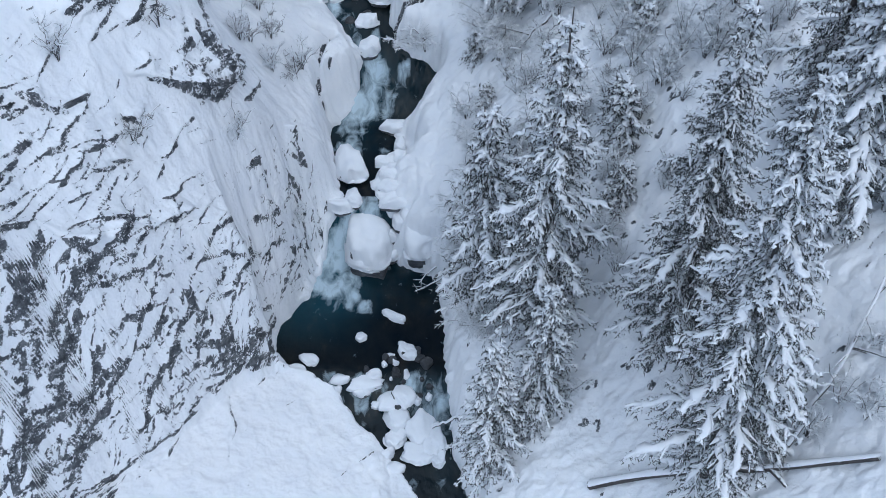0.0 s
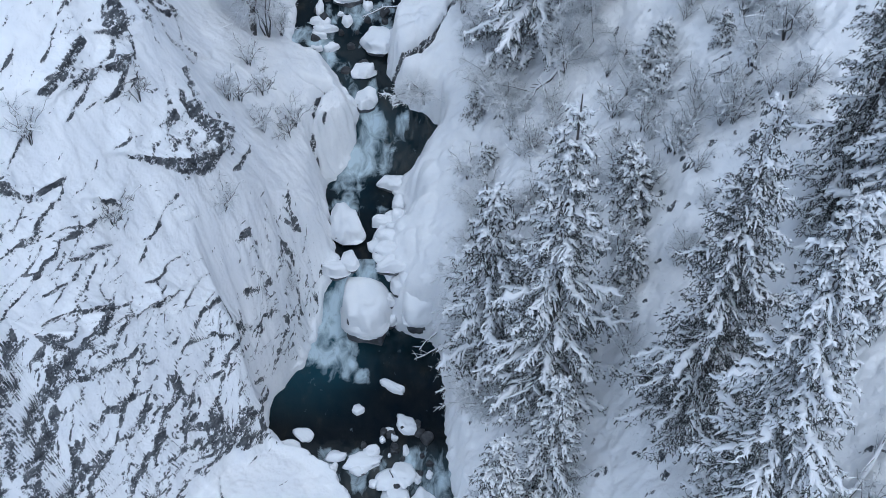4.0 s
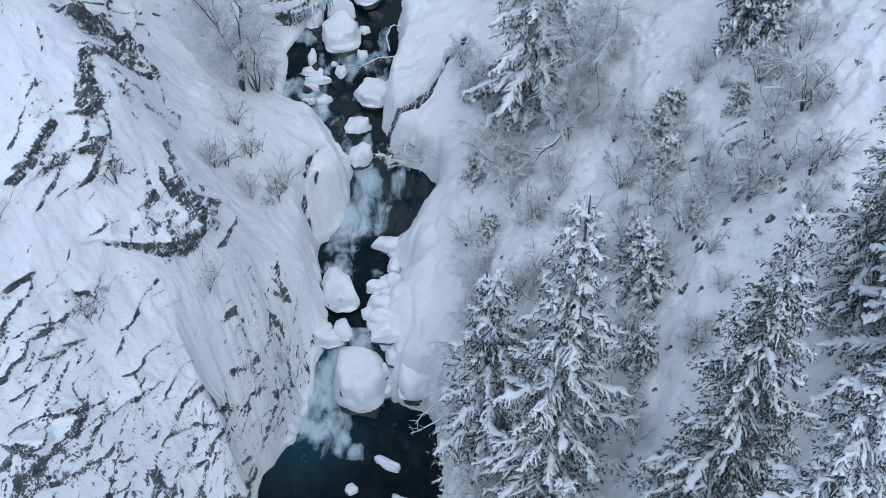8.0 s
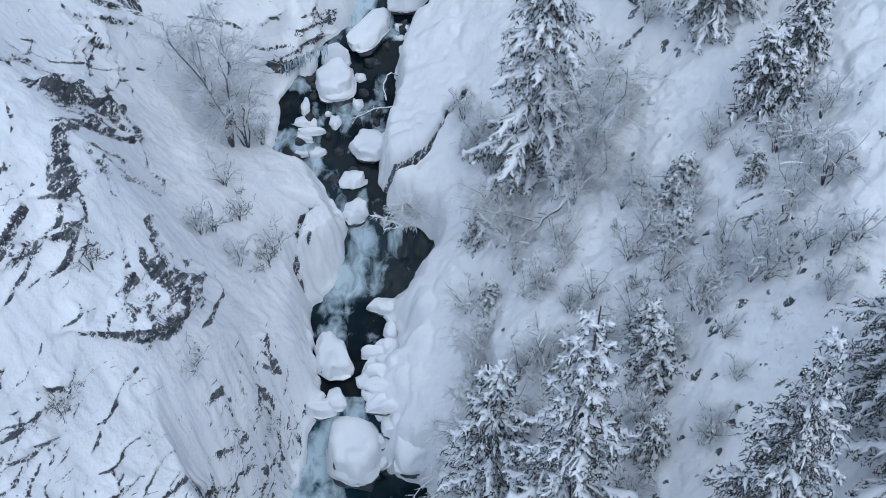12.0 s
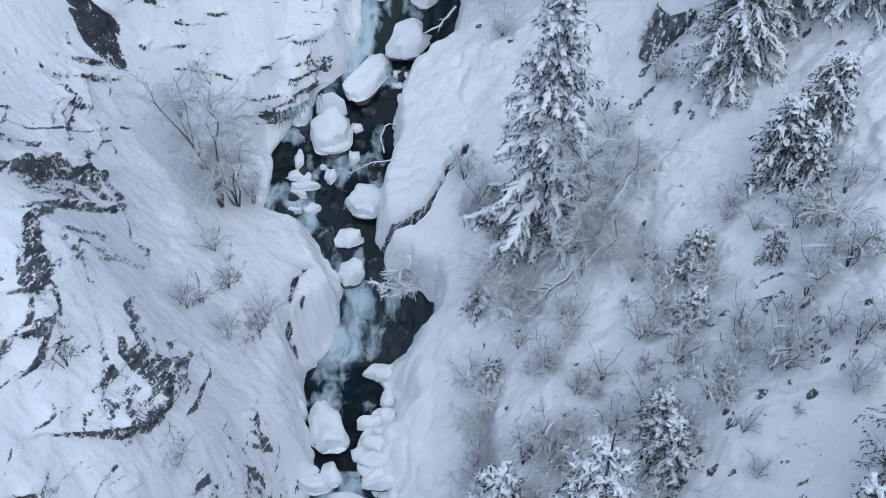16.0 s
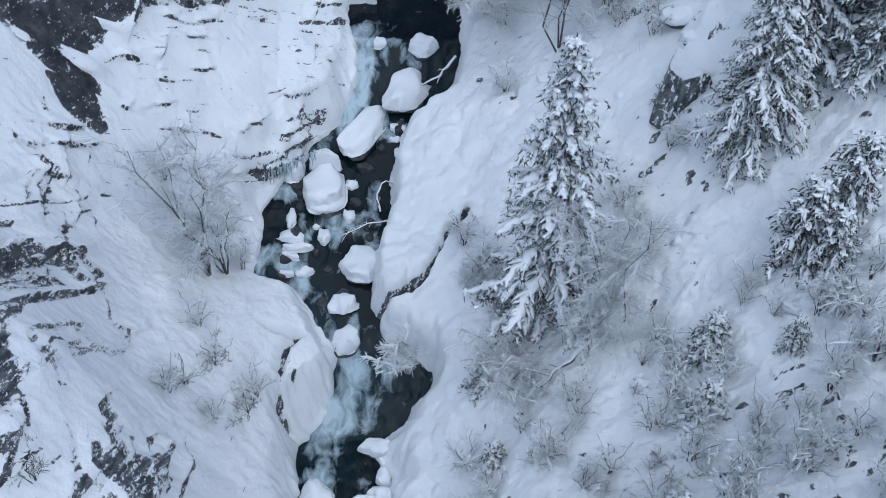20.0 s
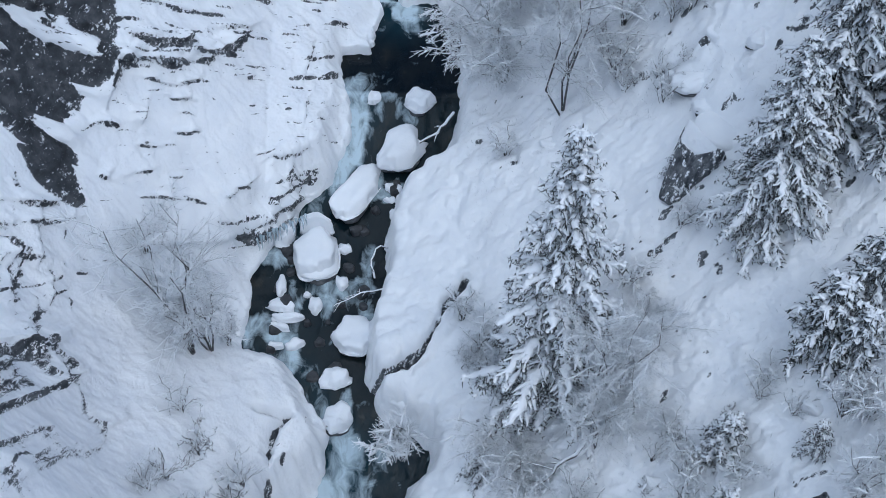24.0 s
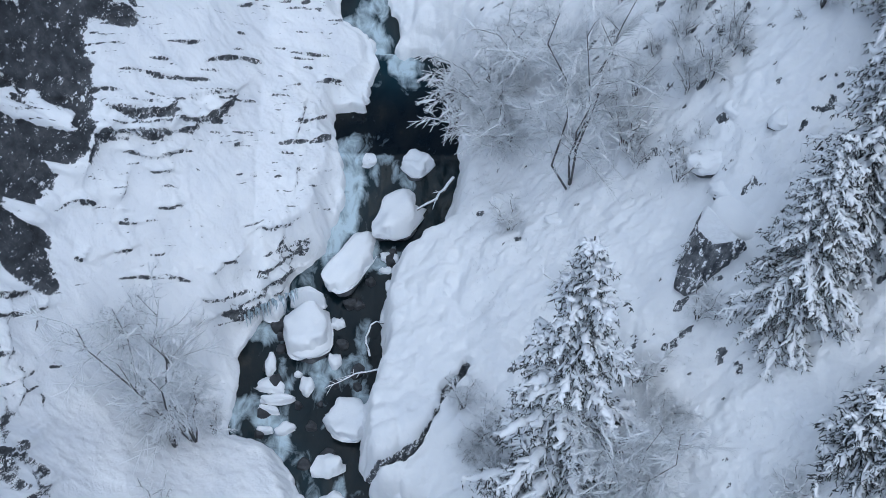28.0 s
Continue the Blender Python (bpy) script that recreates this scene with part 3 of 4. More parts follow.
SNOW, LAND, ROCK, WATER = snow_material(), land_material(), rock_material(), water_material()
WET_ROCK = rock_material("wet_brown_rock", 0.55)
NEEDLES = frosted("frosted_needles", ((0.3, (0.020, 0.026, 0.027)), (0.7, (0.056, 0.06, 0.06))), 0.6, 8.0)
BARK = frosted("snowy_bark", ((0.3, (0.038, 0.034, 0.033)), (0.7, (0.09, 0.082, 0.08))), 0.6)
TWIGS = frosted("rimed_twigs", ((0.3, (0.055, 0.053, 0.056)), (0.7, (0.12, 0.117, 0.122))), 0.4, 9.0)
RIME = frosted("thick_rime", ((0.3, (0.34, 0.36, 0.39)), (0.7, (0.58, 0.60, 0.63))), -0.1, 9.0)


# ---- mesh helpers ----
def mesh_from(name, points, faces, mat, soft=True):
    """A mesh from an array of points and an array of faces with three or four corners."""
    points, faces = np.asarray(points, np.float32), np.asarray(faces, np.int32)
    me = bpy.data.meshes.new(name)
    size = faces.shape[1]
    me.vertices.add(len(points))
    me.vertices.foreach_set("co", points.ravel())
    me.loops.add(faces.size)
    me.loops.foreach_set("vertex_index", faces.ravel())
    me.polygons.add(len(faces))
    me.polygons.foreach_set("loop_start", np.arange(0, faces.size, size, dtype=np.int32))
    me.polygons.foreach_set("use_smooth", np.full(len(faces), soft, bool))
    me.update(calc_edges=True)
    me.validate()
    me.materials.append(mat)
    return me


def child(name, me, parent, label=""):
    ob = new(name, me)
    ob.parent = parent
    return tagged(ob, label)


def sheet(name, px, py, points, mat):
    h, w = px.shape
    i = np.arange(h * w).reshape(h, w)
    faces = np.stack([i[:-1, :-1], i[:-1, 1:], i[1:, 1:], i[1:, :-1]], -1).reshape(-1, 4)
    return mesh_from(name, points.reshape(-1, 3), faces, mat)


def tubes(paths, radii, sides=4, flat=1.0, jitter=0.0, rng=None, cap=True):
    """Bent tubes: paths (n, k, 3), radii (n, k). flat squeezes them upright."""
    paths, radii = np.asarray(paths, float), np.asarray(radii, float)
    n, k, _ = paths.shape
    d = np.gradient(paths, axis=1)
    d /= np.linalg.norm(d, axis=-1, keepdims=True) + 1e-9
    up = np.zeros_like(d)
    up[..., 2] = 1
    steep = np.abs(d[..., 2]) > 0.95
    up[steep] = (1, 0, 0)
    a = np.cross(d, up)
    a /= np.linalg.norm(a, axis=-1, keepdims=True) + 1e-9
    b = np.cross(a, d)
    ang = np.arange(sides) * 2 * np.pi / sides + np.pi / sides
    ring = a[:, :, None] * np.cos(ang)[None, None, :, None] + flat * b[:, :, None] * np.sin(ang)[None, None, :, None]
    r = radii[:, :, None, None]
    if jitter and rng is not None:
        r = r * (1 + jitter * rng.uniform(-1, 1, (n, k, sides, 1)))
    pts = paths[:, :, None] + ring * r
    idx = np.arange(n * k * sides).reshape(n, k, sides)
    nxt = np.roll(idx, -1, axis=2)
    faces = np.stack([idx[:, :-1], nxt[:, :-1], nxt[:, 1:], idx[:, 1:]], -1).reshape(-1, 4)
    return pts.reshape(-1, 3), faces


def gather(bits):
    """Joins (points, faces) pairs."""
    pts, faces, base = [], [], 0
    for p, f in bits:
        pts.append(p)
        faces.append(f + base)
        base += len(p)
    return np.concatenate(pts), np.concatenate(faces)


# ---- ground and water ----
def spread(fine, reach):
    """Steps that widen away from the middle stretch."""
    out, step, at = [], 0.08, 0.0
    while at < reach:
        step *= 1.28
        at += step
        out.append(at)
    out = np.array(out)
    return np.concatenate([fine[0] - out[::-1], fine, fine[-1] + out])


def rows_along(columns, count):
    """For each column, places along y at even steps of the way over the ground, so that walls get their share."""
    ys, some = np.arange(21, 82, 0.05), columns[::6]
    px, py = np.meshgrid(some, ys)
    fall = np.minimum(np.abs(np.gradient(ground_height(px, py), 0.05, axis=0)), 12)
    for k in range(8):
        fall = (np.roll(fall, 1, 1) + 2 * fall + np.roll(fall, -1, 1)) / 4
        fall = (np.roll(fall, 1, 0) + 2 * fall + np.roll(fall, -1, 0)) / 4
    way = np.cumsum(np.sqrt(1 + 0.6 * fall ** 2), axis=0)
    even = np.stack([np.interp(np.linspace(way[0, k], way[-1, k], count), way[:, k], ys) for k in range(len(some))], 1)
    return np.stack([np.interp(columns, some, row) for row in even])


gx = spread(np.concatenate([np.arange(-18.5, -2, 0.055), np.arange(-2, 17.5, 0.08)]), 2500)
inner = rows_along(gx, 1080)
outer = spread(np.array([21.0, 81.95]), 2500)
half = len(outer) // 2
gy = np.concatenate([np.repeat(outer[:half - 1, None], len(gx), 1), inner, np.repeat(outer[half + 1:, None], len(gx), 1)])
gx = np.repeat(gx[None], len(gy), 0)
land_points, land_bare, land_dark = ground_points(gx, gy)
ground_mesh = sheet("ground", gx, gy, land_points, LAND)
for key, values in (("bare", land_bare), ("wet", land_dark)):
    attr = ground_mesh.attributes.new(key, "FLOAT", "POINT")
    attr.data.foreach_set("value", values.ravel().astype(np.float32))
ground = tagged(new("ground", ground_mesh), "snow-covered rocky gorge with cliffs and deep snow banks", "ground", kind="structure")

ux, uy = np.meshgrid(np.linspace(0, 1, 90), np.concatenate([np.linspace(-300, 11, 60), np.arange(12, 99, 0.1), np.linspace(100, 160, 20)]))
uc = np.clip(uy, 10, 100)
wx = left_edge(uc) - 0.9 + ux * (right_edge(uc) - left_edge(uc) + 1.8)
wl = water_level(uc) + 0.25 * np.maximum(uy - 100, 0) - 0.1 * np.maximum(10 - uy, 0)
slope = np.abs(np.gradient(wl, axis=0) / np.gradient(uy, axis=0))
run = np.zeros_like(slope)
for shift, part_ in ((0, 1.0), (4, 0.9), (8, 0.7), (13, 0.55), (19, 0.4), (27, 0.28), (36, 0.16)):
    run = np.maximum(run, part_ * np.roll(slope, -shift, axis=0))
main = np.interp(uy, (30, 33, 36, 42, 46, 50, 52, 56, 60, 64, 67, 70, 73, 77, 84), (0.6, 0.75, 0.8, 0.08, 0.5, 0.4, 0.28, 0.3, 0.45, 0.2, 0.12, 0.2, 0.45, 0.5, 0.5))
thread = np.exp(-((ux - main) / np.interp(uy, (36, 43, 48, 54, 60, 66, 72), (0.2, 0.13, 0.24, 0.18, 0.22, 0.12, 0.15))) ** 2)
foam = np.clip(run * 1.25, 0, 1) * (0.02 + 0.98 * thread ** 1.3) + 0.75 * smooth(-0.05, 0.45, fbm(wx * 1.2, uy * 0.6, 0, 61, 3)) * smooth(0.05, 0.22, run)
foam = foam + 0.75 * thread * smooth(65, 66.3, uy) * (1 - smooth(70, 71, uy))
foam = np.clip(foam + 0.75 * np.exp(-((ux - 0.3 - 0.05 * (77 - uy)) / 0.16) ** 2) * smooth(72.8, 76.4, uy) * (1 - smooth(77.2, 78, uy)), 0, 1)
wz = wl + (0.03 + 0.16 * np.clip(run, 0, 1)) * fbm(wx * 1.7, uy * 1.1, 0, 62, 3)
teal = np.clip(run * 0.7, 0, 1) * (0.3 + 0.7 * thread) + 0.5 * smooth(36.5, 40, uy) * (1 - smooth(42, 44, uy)) * smooth(0.65, 0.2, ux) * 1.0 + 0.3 * np.exp(-((ux - 0.3) / 0.25) ** 2 - ((uy - 75) / 1.6) ** 2)
water_mesh = sheet("water", wx, uy, np.stack([wx, uy, wz], -1), WATER)
for key, values in (("foam", foam), ("teal", np.clip(teal, 0, 1))):
    attr = water_mesh.attributes.new(key, "FLOAT", "POINT")
    attr.data.foreach_set("value", values.ravel().astype(np.float32))
water = tagged(new("water", water_mesh), "dark mountain brook with teal pools and white rapids", "stream", kind="structure")


# ---- spruces ----
def along(path, t):
    u = np.linspace(0, 1, len(path))
    return np.array([np.interp(t, u, path[:, i]) for i in range(3)])


def spruce_meshes(height, spread_, seed, snow=0.8, step=0.42, droop=0.55, twig_snow=0.6, fat=1.0):
    """Whorls of limbs that rise, then droop; short hanging twigs; ribbons of snow on the limbs and lumps on the twigs."""
    rng = np.random.default_rng(seed)
    trunk_path = np.stack([0.035 * rng.normal(size=9).cumsum(), 0.035 * rng.normal(size=9).cumsum(), np.linspace(-0.8, height, 9)], -1)[None]
    trunk = tubes(trunk_path, np.linspace(0.011 * height + 0.05, 0.02, 9)[None], 8)
    limbs, limb_r, tw, tw_r, snow_p, snow_r, snow2, snow2_r = [], [], [], [], [], [], [], []
    z = 0.06 * height
    u = np.linspace(0, 1, 10)
    while z < height * 0.985:
        f = z / height
        reach = spread_ * (1 - f) ** 0.85 * (0.65 + 0.35 * min(1, f * 5)) + 0.22
        count = int(rng.integers(5, 8)) if f < 0.9 else 4
        turn = rng.uniform(0, 6.28)
        for k in range(count):
            if rng.random() < 0.07:
                continue
            a = turn + 6.283 * k / count + rng.normal(0, 0.22)
            length = reach * rng.choice((0.6, 0.85, 1.0, 1.15)) * rng.uniform(0.88, 1.1)
            out = np.array([math.cos(a), math.sin(a), 0])
            side = np.array([-out[1], out[0], 0])
            drop = (droop * (1 - 0.75 * f) + rng.normal(0, 0.08)) * length
            lift = (0.16 + 0.3 * f) * length
            path = np.outer(u * length, out) + np.outer(lift * u * (1 - 0.3 * u) - drop * u ** 1.5, (0, 0, 1)) + np.outer(0.14 * length * rng.normal() * u ** 2, side)
            path[1:] += rng.normal(0, 0.012 * length + 0.008, (9, 3))
            path[:, 2] += z
            limbs.append(path)
            limb_r.append(np.linspace(0.012 + 0.012 * length, 0.008, 10))
            laden = rng.random() < snow
            if laden:
                s = np.stack([np.interp(np.linspace(0.02, 1, 18), u, path[:, i]) for i in range(3)], -1)
                s[:, 2] += 0.06 + rng.normal(0, 0.025, 18)
                s[:, :2] += rng.normal(0, 0.045, (18, 2))
                snow_p.append(s)
                thick = (0.04 + 0.02 * length) * rng.uniform(0.7, 1.35) * fat
                snow_r.append(thick * np.interp(np.linspace(0, 1, 18), (0, 0.2, 0.5, 0.85, 1), (0.35, 0.9, 1.15, 1.0, 0.4)) * rng.uniform(0.4, 1.7, 18))
            gaps = max(2, int(length / 0.2))
            for g in range(gaps):
                t = 0.08 + 0.92 * (g + rng.uniform(0, 0.9)) / gaps
                base = along(path, min(t, 1))
                for sgn in (-1, 1):
                    if rng.random() < 0.06:
                        continue
                    tl = min((0.16 + 0.36 * length * (1.05 - t) * min(1, t * 3 + 0.25)) * rng.uniform(0.55, 1.25), 0.95)
                    way = out * rng.uniform(0.35, 1.0) + sgn * side * rng.uniform(0.4, 1.0)
                    way = way / np.linalg.norm(way)
                    sag = rng.uniform(0.35, 1.0) * tl
                    n = max(3, int(tl / 0.05))
                    v = rng.uniform(0.05, 1.0, n)
                    foot = base + v[:, None] * tl * way - np.outer(sag * v ** 1.5, (0, 0, 1)) + rng.normal(0, 0.02, (n, 3))
                    dirs = way * 0.5 + rng.normal(0, 0.7, (n, 3))
                    dirs[:, 2] = -np.abs(dirs[:, 2]) - 0.3
                    dirs *= (rng.uniform(0.08, 0.2, n) / np.linalg.norm(dirs, axis=1))[:, None]
                    tw.append(np.stack([foot, foot + dirs], 1))
                    tw_r.append(np.stack([rng.uniform(0.015, 0.032, n), np.full(n, 0.006)], 1))
                    if rng.random() < twig_snow * (1.15 if laden else 0.6):
                        q = np.array((0.02, 0.3, 0.6, 0.95)) * rng.uniform(0.6, 1.0)
                        ridge = base + np.outer(q, way * tl) - np.outer(sag * q ** 1.5, (0, 0, 1)) + (0, 0, 0.05) + rng.normal(0, 0.025, (4, 3))
                        snow2.append(ridge)
                        snow2_r.append(np.array([0.03, 0.055, 0.05, 0.02]) * rng.uniform(0.25, 1.75, 4) * fat)
        z += step * rng.uniform(0.75, 1.25) * (1 - 0.45 * f)
    needles = tubes(np.concatenate(tw), np.concatenate(tw_r), 3, 1.0, 0.35, rng)
    wood = tubes(limbs, limb_r, 3)
    white = gather([tubes(snow_p, snow_r, 6, 0.6, 0.45, rng), tubes(snow2, snow2_r, 4, 0.75, 0.45, rng)])
    return (mesh_from("trunk", *trunk, BARK), mesh_from("branchwork", *wood, BARK), mesh_from("needle_crown", *needles, NEEDLES), mesh_from("snow_load", *white, SNOW))


def plant(kind, meshes, m, label, category, group):
    """A tree or bush of several meshes at the pose m."""
    top = new(kind)
    for me in meshes:
        name = me.name.split(".")[0]
        ob = child(name, me, top)
        if name != "trunk":
            tagged(ob, kind="stuff")
    top.matrix_world = m
    return tagged(top, label, category, group)


def land_z(x, y):
    return float(ground_height(x, y)[0])


def spruce(meshes, x, y, turn=0, scale=1.0, lean=(0, 0), label="tall spruce with dark needles under heavy fresh snow", sink=0.3):
    return plant("spruce", meshes, pose(x, y, land_z(x, y) - sink, lean[0], lean[1], turn) @ Matrix.Scale(scale, 4), label, "tree", "spruces on the slope")


SPRUCE_A = spruce_meshes(18.6, 3.2, 101, 0.9, 0.66, 0.5, 0.7, 1.05)
SPRUCE_B = spruce_meshes(18.5, 3.2, 102, 0.65, 0.6, 0.5, 0.45, 0.85)
SPRUCE_C = spruce_meshes(21.5, 3.8, 103, 0.85, 0.66, 0.55, 0.65, 1.1)
SPRUCE_D = spruce_meshes(14.5, 3.0, 104, 0.92, 0.5, 0.7, 0.8, 1.4)
SPRUCE_S = spruce_meshes(9, 1.9, 105, 0.9, 0.42, 0.6, 0.8, 1.0)
SPRUCE_T = spruce_meshes(3.2, 1.0, 106, 0.9, 0.28, 0.7, 0.75, 0.9)
SPRUCE_W = spruce_meshes(10.5, 2.5, 107, 0.85, 0.36, 0.7, 0.85, 1.1)
spruce(SPRUCE_A, 4.3, 34.2)
spruce(SPRUCE_B, 9.8, 31.5, label="tall dark spruce with thin snow on its needles")
spruce(SPRUCE_C, 10.6, 25.8, label="broad spruce with long limbs thickly laden with snow")
spruce(SPRUCE_D, 4.1, 52.1, label="single spruce with drooping limbs under thick snow")
spruce(SPRUCE_S, 4.4, 31.4, 40, 0.92, label="young spruce dusted with fresh snow")
spruce(SPRUCE_S, 2.1, 29.6, 80, label="young spruce at the edge of the brook, dusted with snow")
spruce(SPRUCE_S, 1.9, 37.7, 200, 1.35, label="slender spruce on the bank, white with rime")
spruce(SPRUCE_B, 15.2, 37.0, 70, 0.85)
spruce(SPRUCE_D, 15.8, 33.5, 20, 1.05)
spruce(SPRUCE_W, 11.4, 55.2, 70, 0.85, label="bushy spruce bowed under thick snow")
spruce(SPRUCE_W, 13.2, 57.2, 150, 1.0, label="bushy spruce bowed under thick snow")
spruce(SPRUCE_W, 15.8, 56.0, 260, 1.0, label="bushy spruce bowed under thick snow")
spruce(SPRUCE_D, 15.5, 62.0, 170, 0.9)
spruce(SPRUCE_B, 17.5, 66.0, 100, 0.7)
for x, y, turn, size in ((9.5, 48.1, 0, 0.85), (8.1, 40.3, 50, 1.1), (12.6, 50.2, 90, 1.35), (13.9, 51.2, 130, 1.3), (2.0, 46.6, 30, 0.6), (1.4, 50.2, 70, 0.75), (3.8, 30.1, 200, 0.8), (7.6, 37.6, 150, 0.9), (9.0, 45.6, 10, 0.8), (8.6, 58.2, 60, 0.45),
                         (12.2, 47.0, 170, 0.6), (7.7, 41.8, 15, 0.9), (13.5, 49.6, 75, 1.0)):
    spruce(SPRUCE_T, x, y, turn, size, (random.uniform(-8, 8), random.uniform(-8, 8)), "small snow-covered spruce sapling on the slope", 0.1)


# ---- bare bushes and birches ----
def bush_meshes(height, stems, open_, seed, trunk_r=0.03, lean=(0.0, 0.0), twiggy=1.0, load=0.25, rise=0.3, rime=True):
    """Stems that fork twice, rimed twigs, and snow that lies along them."""
    rng = np.random.default_rng(seed)
    main, main_r, mid, mid_r, fine, fine_r, white, white_r = [], [], [], [], [], [], [], []
    for k in range(stems):
        a = 6.283 * k / stems + rng.normal(0, 0.5)
        h = height * rng.uniform(0.65, 1.05)
        o = open_ * h * rng.uniform(0.4, 1.1)
        u = np.linspace(0, 1, 6)
        p = np.stack([np.cos(a) * o * u ** 1.3 + lean[0] * h * u ** 1.4, np.sin(a) * o * u ** 1.3 + lean[1] * h * u ** 1.4, h * u * (1 - 0.25 * u * (abs(lean[0]) + abs(lean[1])))], -1)
        p[1:] += rng.normal(0, 0.03 * h, (5, 3))
        p[0, 2] -= 0.3
        main.append(p)
        main_r.append(np.linspace(trunk_r * rng.uniform(0.7, 1.2), 0.008, 6))
        for j in range(int(9 * twiggy)):
            t = rng.uniform(rise, 1)
            b = along(p, t)
            way = rng.normal(0, 1, 3) + 0.6 * (p[-1] - p[0]) / h
            way[2] = abs(way[2]) * 0.7 + 0.15
            way /= np.linalg.norm(way)
            ln = h * rng.uniform(0.2, 0.42) * (1.2 - 0.6 * t)
            v = np.linspace(0, 1, 4)
            q = b + np.outer(v * ln, way) + np.outer(-0.28 * ln * v ** 2, (0, 0, 1)) + rng.normal(0, 0.025 * ln, (4, 3))
            q[0] = b
            mid.append(q)
            mid_r.append(np.linspace(0.013, 0.006, 4))
            if rng.random() < load:
                w = q.copy()
                w[:, 2] += 0.02
                white.append(w)
                white_r.append(rng.uniform(0.015, 0.04) * np.array([0.5, 1.0, 1.1, 0.5]) * rng.uniform(0.6, 1.4, 4))
            for i in range(int(11 * twiggy)):
                c = along(q, rng.uniform(0.15, 1))
                way2 = way + rng.normal(0, 0.65, 3)
                way2 /= np.linalg.norm(way2)
                l2 = min(ln * rng.uniform(0.25, 0.6), rng.uniform(0.3, 0.6))
                fine.append(np.stack([c, c + way2 * l2 - np.array([0, 0, 0.12 * l2])]))
                fine_r.append(np.array([0.010, 0.006]) * rng.uniform(0.8, 1.4))
    bits = [mesh_from("wood", *gather([tubes(main, main_r, 5), tubes(mid, mid_r, 3)]), TWIGS), mesh_from("twig_crown", *tubes(fine, fine_r, 3), RIME if rime else TWIGS)]
    if white:
        bits.append(mesh_from("snow_load", *tubes(white, white_r, 4, 0.7, 0.3, rng), SNOW))
    return bits


BIRCH = bush_meshes(4.6, 5, 0.3, 201, 0.05, (-0.12, 0.1), 1.9, 0.12)
BIRCH_TALL = bush_meshes(7.5, 4, 0.24, 202, 0.03, (0.05, 0), 2.8, 0.22, 0.15)
BUSH_A = bush_meshes(2.2, 7, 0.45, 203, 0.022, (0, 0), 1.1, 0.3)
BUSH_B = bush_meshes(1.5, 8, 0.6, 204, 0.016, (0.1, 0), 0.75, 0.25)
BUSH_C = bush_meshes(3.2, 6, 0.35, 205, 0.03, (-0.1, -0.05), 1.4, 0.4)
BUSH_LOW = bush_meshes(0.9, 6, 0.8, 206, 0.012, (0.2, -0.2), 0.65, 0.2, rime=False)
BUSH_WHITE = bush_meshes(3.4, 10, 0.55, 207, 0.025, (-0.4, -0.2), 1.7, 0.45)
HEAVY = bush_meshes(1.7, 8, 0.6, 208, 0.02, (0, -0.15), 1.0, 1.0)


def bush(meshes, x, y, turn=0, scale=1.0, kind="bush", label="leafless bush with rime on its twigs", category="bush", sink=0.05, z=None):
    return plant(kind, meshes, pose(x, y, (land_z(x, y) if z is None else z) - sink, 0, 0, turn) @ Matrix.Scale(scale, 4), label, category, "bare bushes in the snow")


bush(BIRCH, -10.1, 54.9, 0, 1.7, "birch", "bare young birch with several stems in the snow", "tree")
bush(BIRCH, -9.5, 55.4, 100, 1.1, "birch", "bare young birch with several stems in the snow", "tree")
bush(BUSH_A, -8.9, 56.0, 40, 1.0)
bush(BIRCH_TALL, 4.9, 63.4, 0, 1.45, "birch", "tall bare birch white with rime", "tree")
bush(BIRCH_TALL, 6.2, 50.1, 130, 1.1, "birch", "tall bare birch white with rime", "tree")
bush(BIRCH_TALL, 5.6, 49.4, 250, 0.7, "birch", "tall bare birch white with rime", "tree")
bush(BUSH_WHITE, 2.7, 66.6, 0, 1.25, "bush", "white rimed bush leaning out over the brook")
bush(BUSH_WHITE, 2.2, 69.2, 20, 1.2, "bush", "white rimed bush leaning out over the brook")
bush(BUSH_WHITE, 3.4, 70.5, 50, 1.3, "bush", "white rimed bush leaning out over the brook")
bush(BUSH_WHITE, 2.6, 50.6, 15, 0.9, "bush", "white rimed bush beside the spruce")
bush(BUSH_WHITE, 2.9, 49.3, 60, 0.8, "bush", "white rimed bush beside the spruce")
HANGING = bush_meshes(2.3, 9, 0.35, 209, 0.035, (-0.35, -0.75), 1.3, 1.0)
bush(HANGING, -1.25, 52.95, 0, 1.35, "bush", "snow-laden bush hanging over the brook", z=7.1)
bush(BUSH_C, 13.0, 45.0, 0, 1.0)
bush(BUSH_C, 14.3, 45.5, 140, 1.0)
bush(BUSH_C, 4.1, 42.2, 60, 1.1)
bush(BUSH_C, 3.2, 42.6, 160, 1.0)
bush(BUSH_C, 2.6, 40.9, 220, 1.0)
bush(BUSH_WHITE, 1.5, 41.6, 30, 0.9, "bush", "white rimed bush on the steep bank")
bush(BUSH_WHITE, 1.4, 43.4, 60, 0.8, "bush", "white rimed bush on the steep bank")
bush(BUSH_WHITE, 1.8, 39.4, 10, 0.9, "bush", "white rimed bush on the steep bank")
bush(BUSH_WHITE, 2.2, 35.5, 10, 0.9, "bush", "white rimed bush on the steep bank")
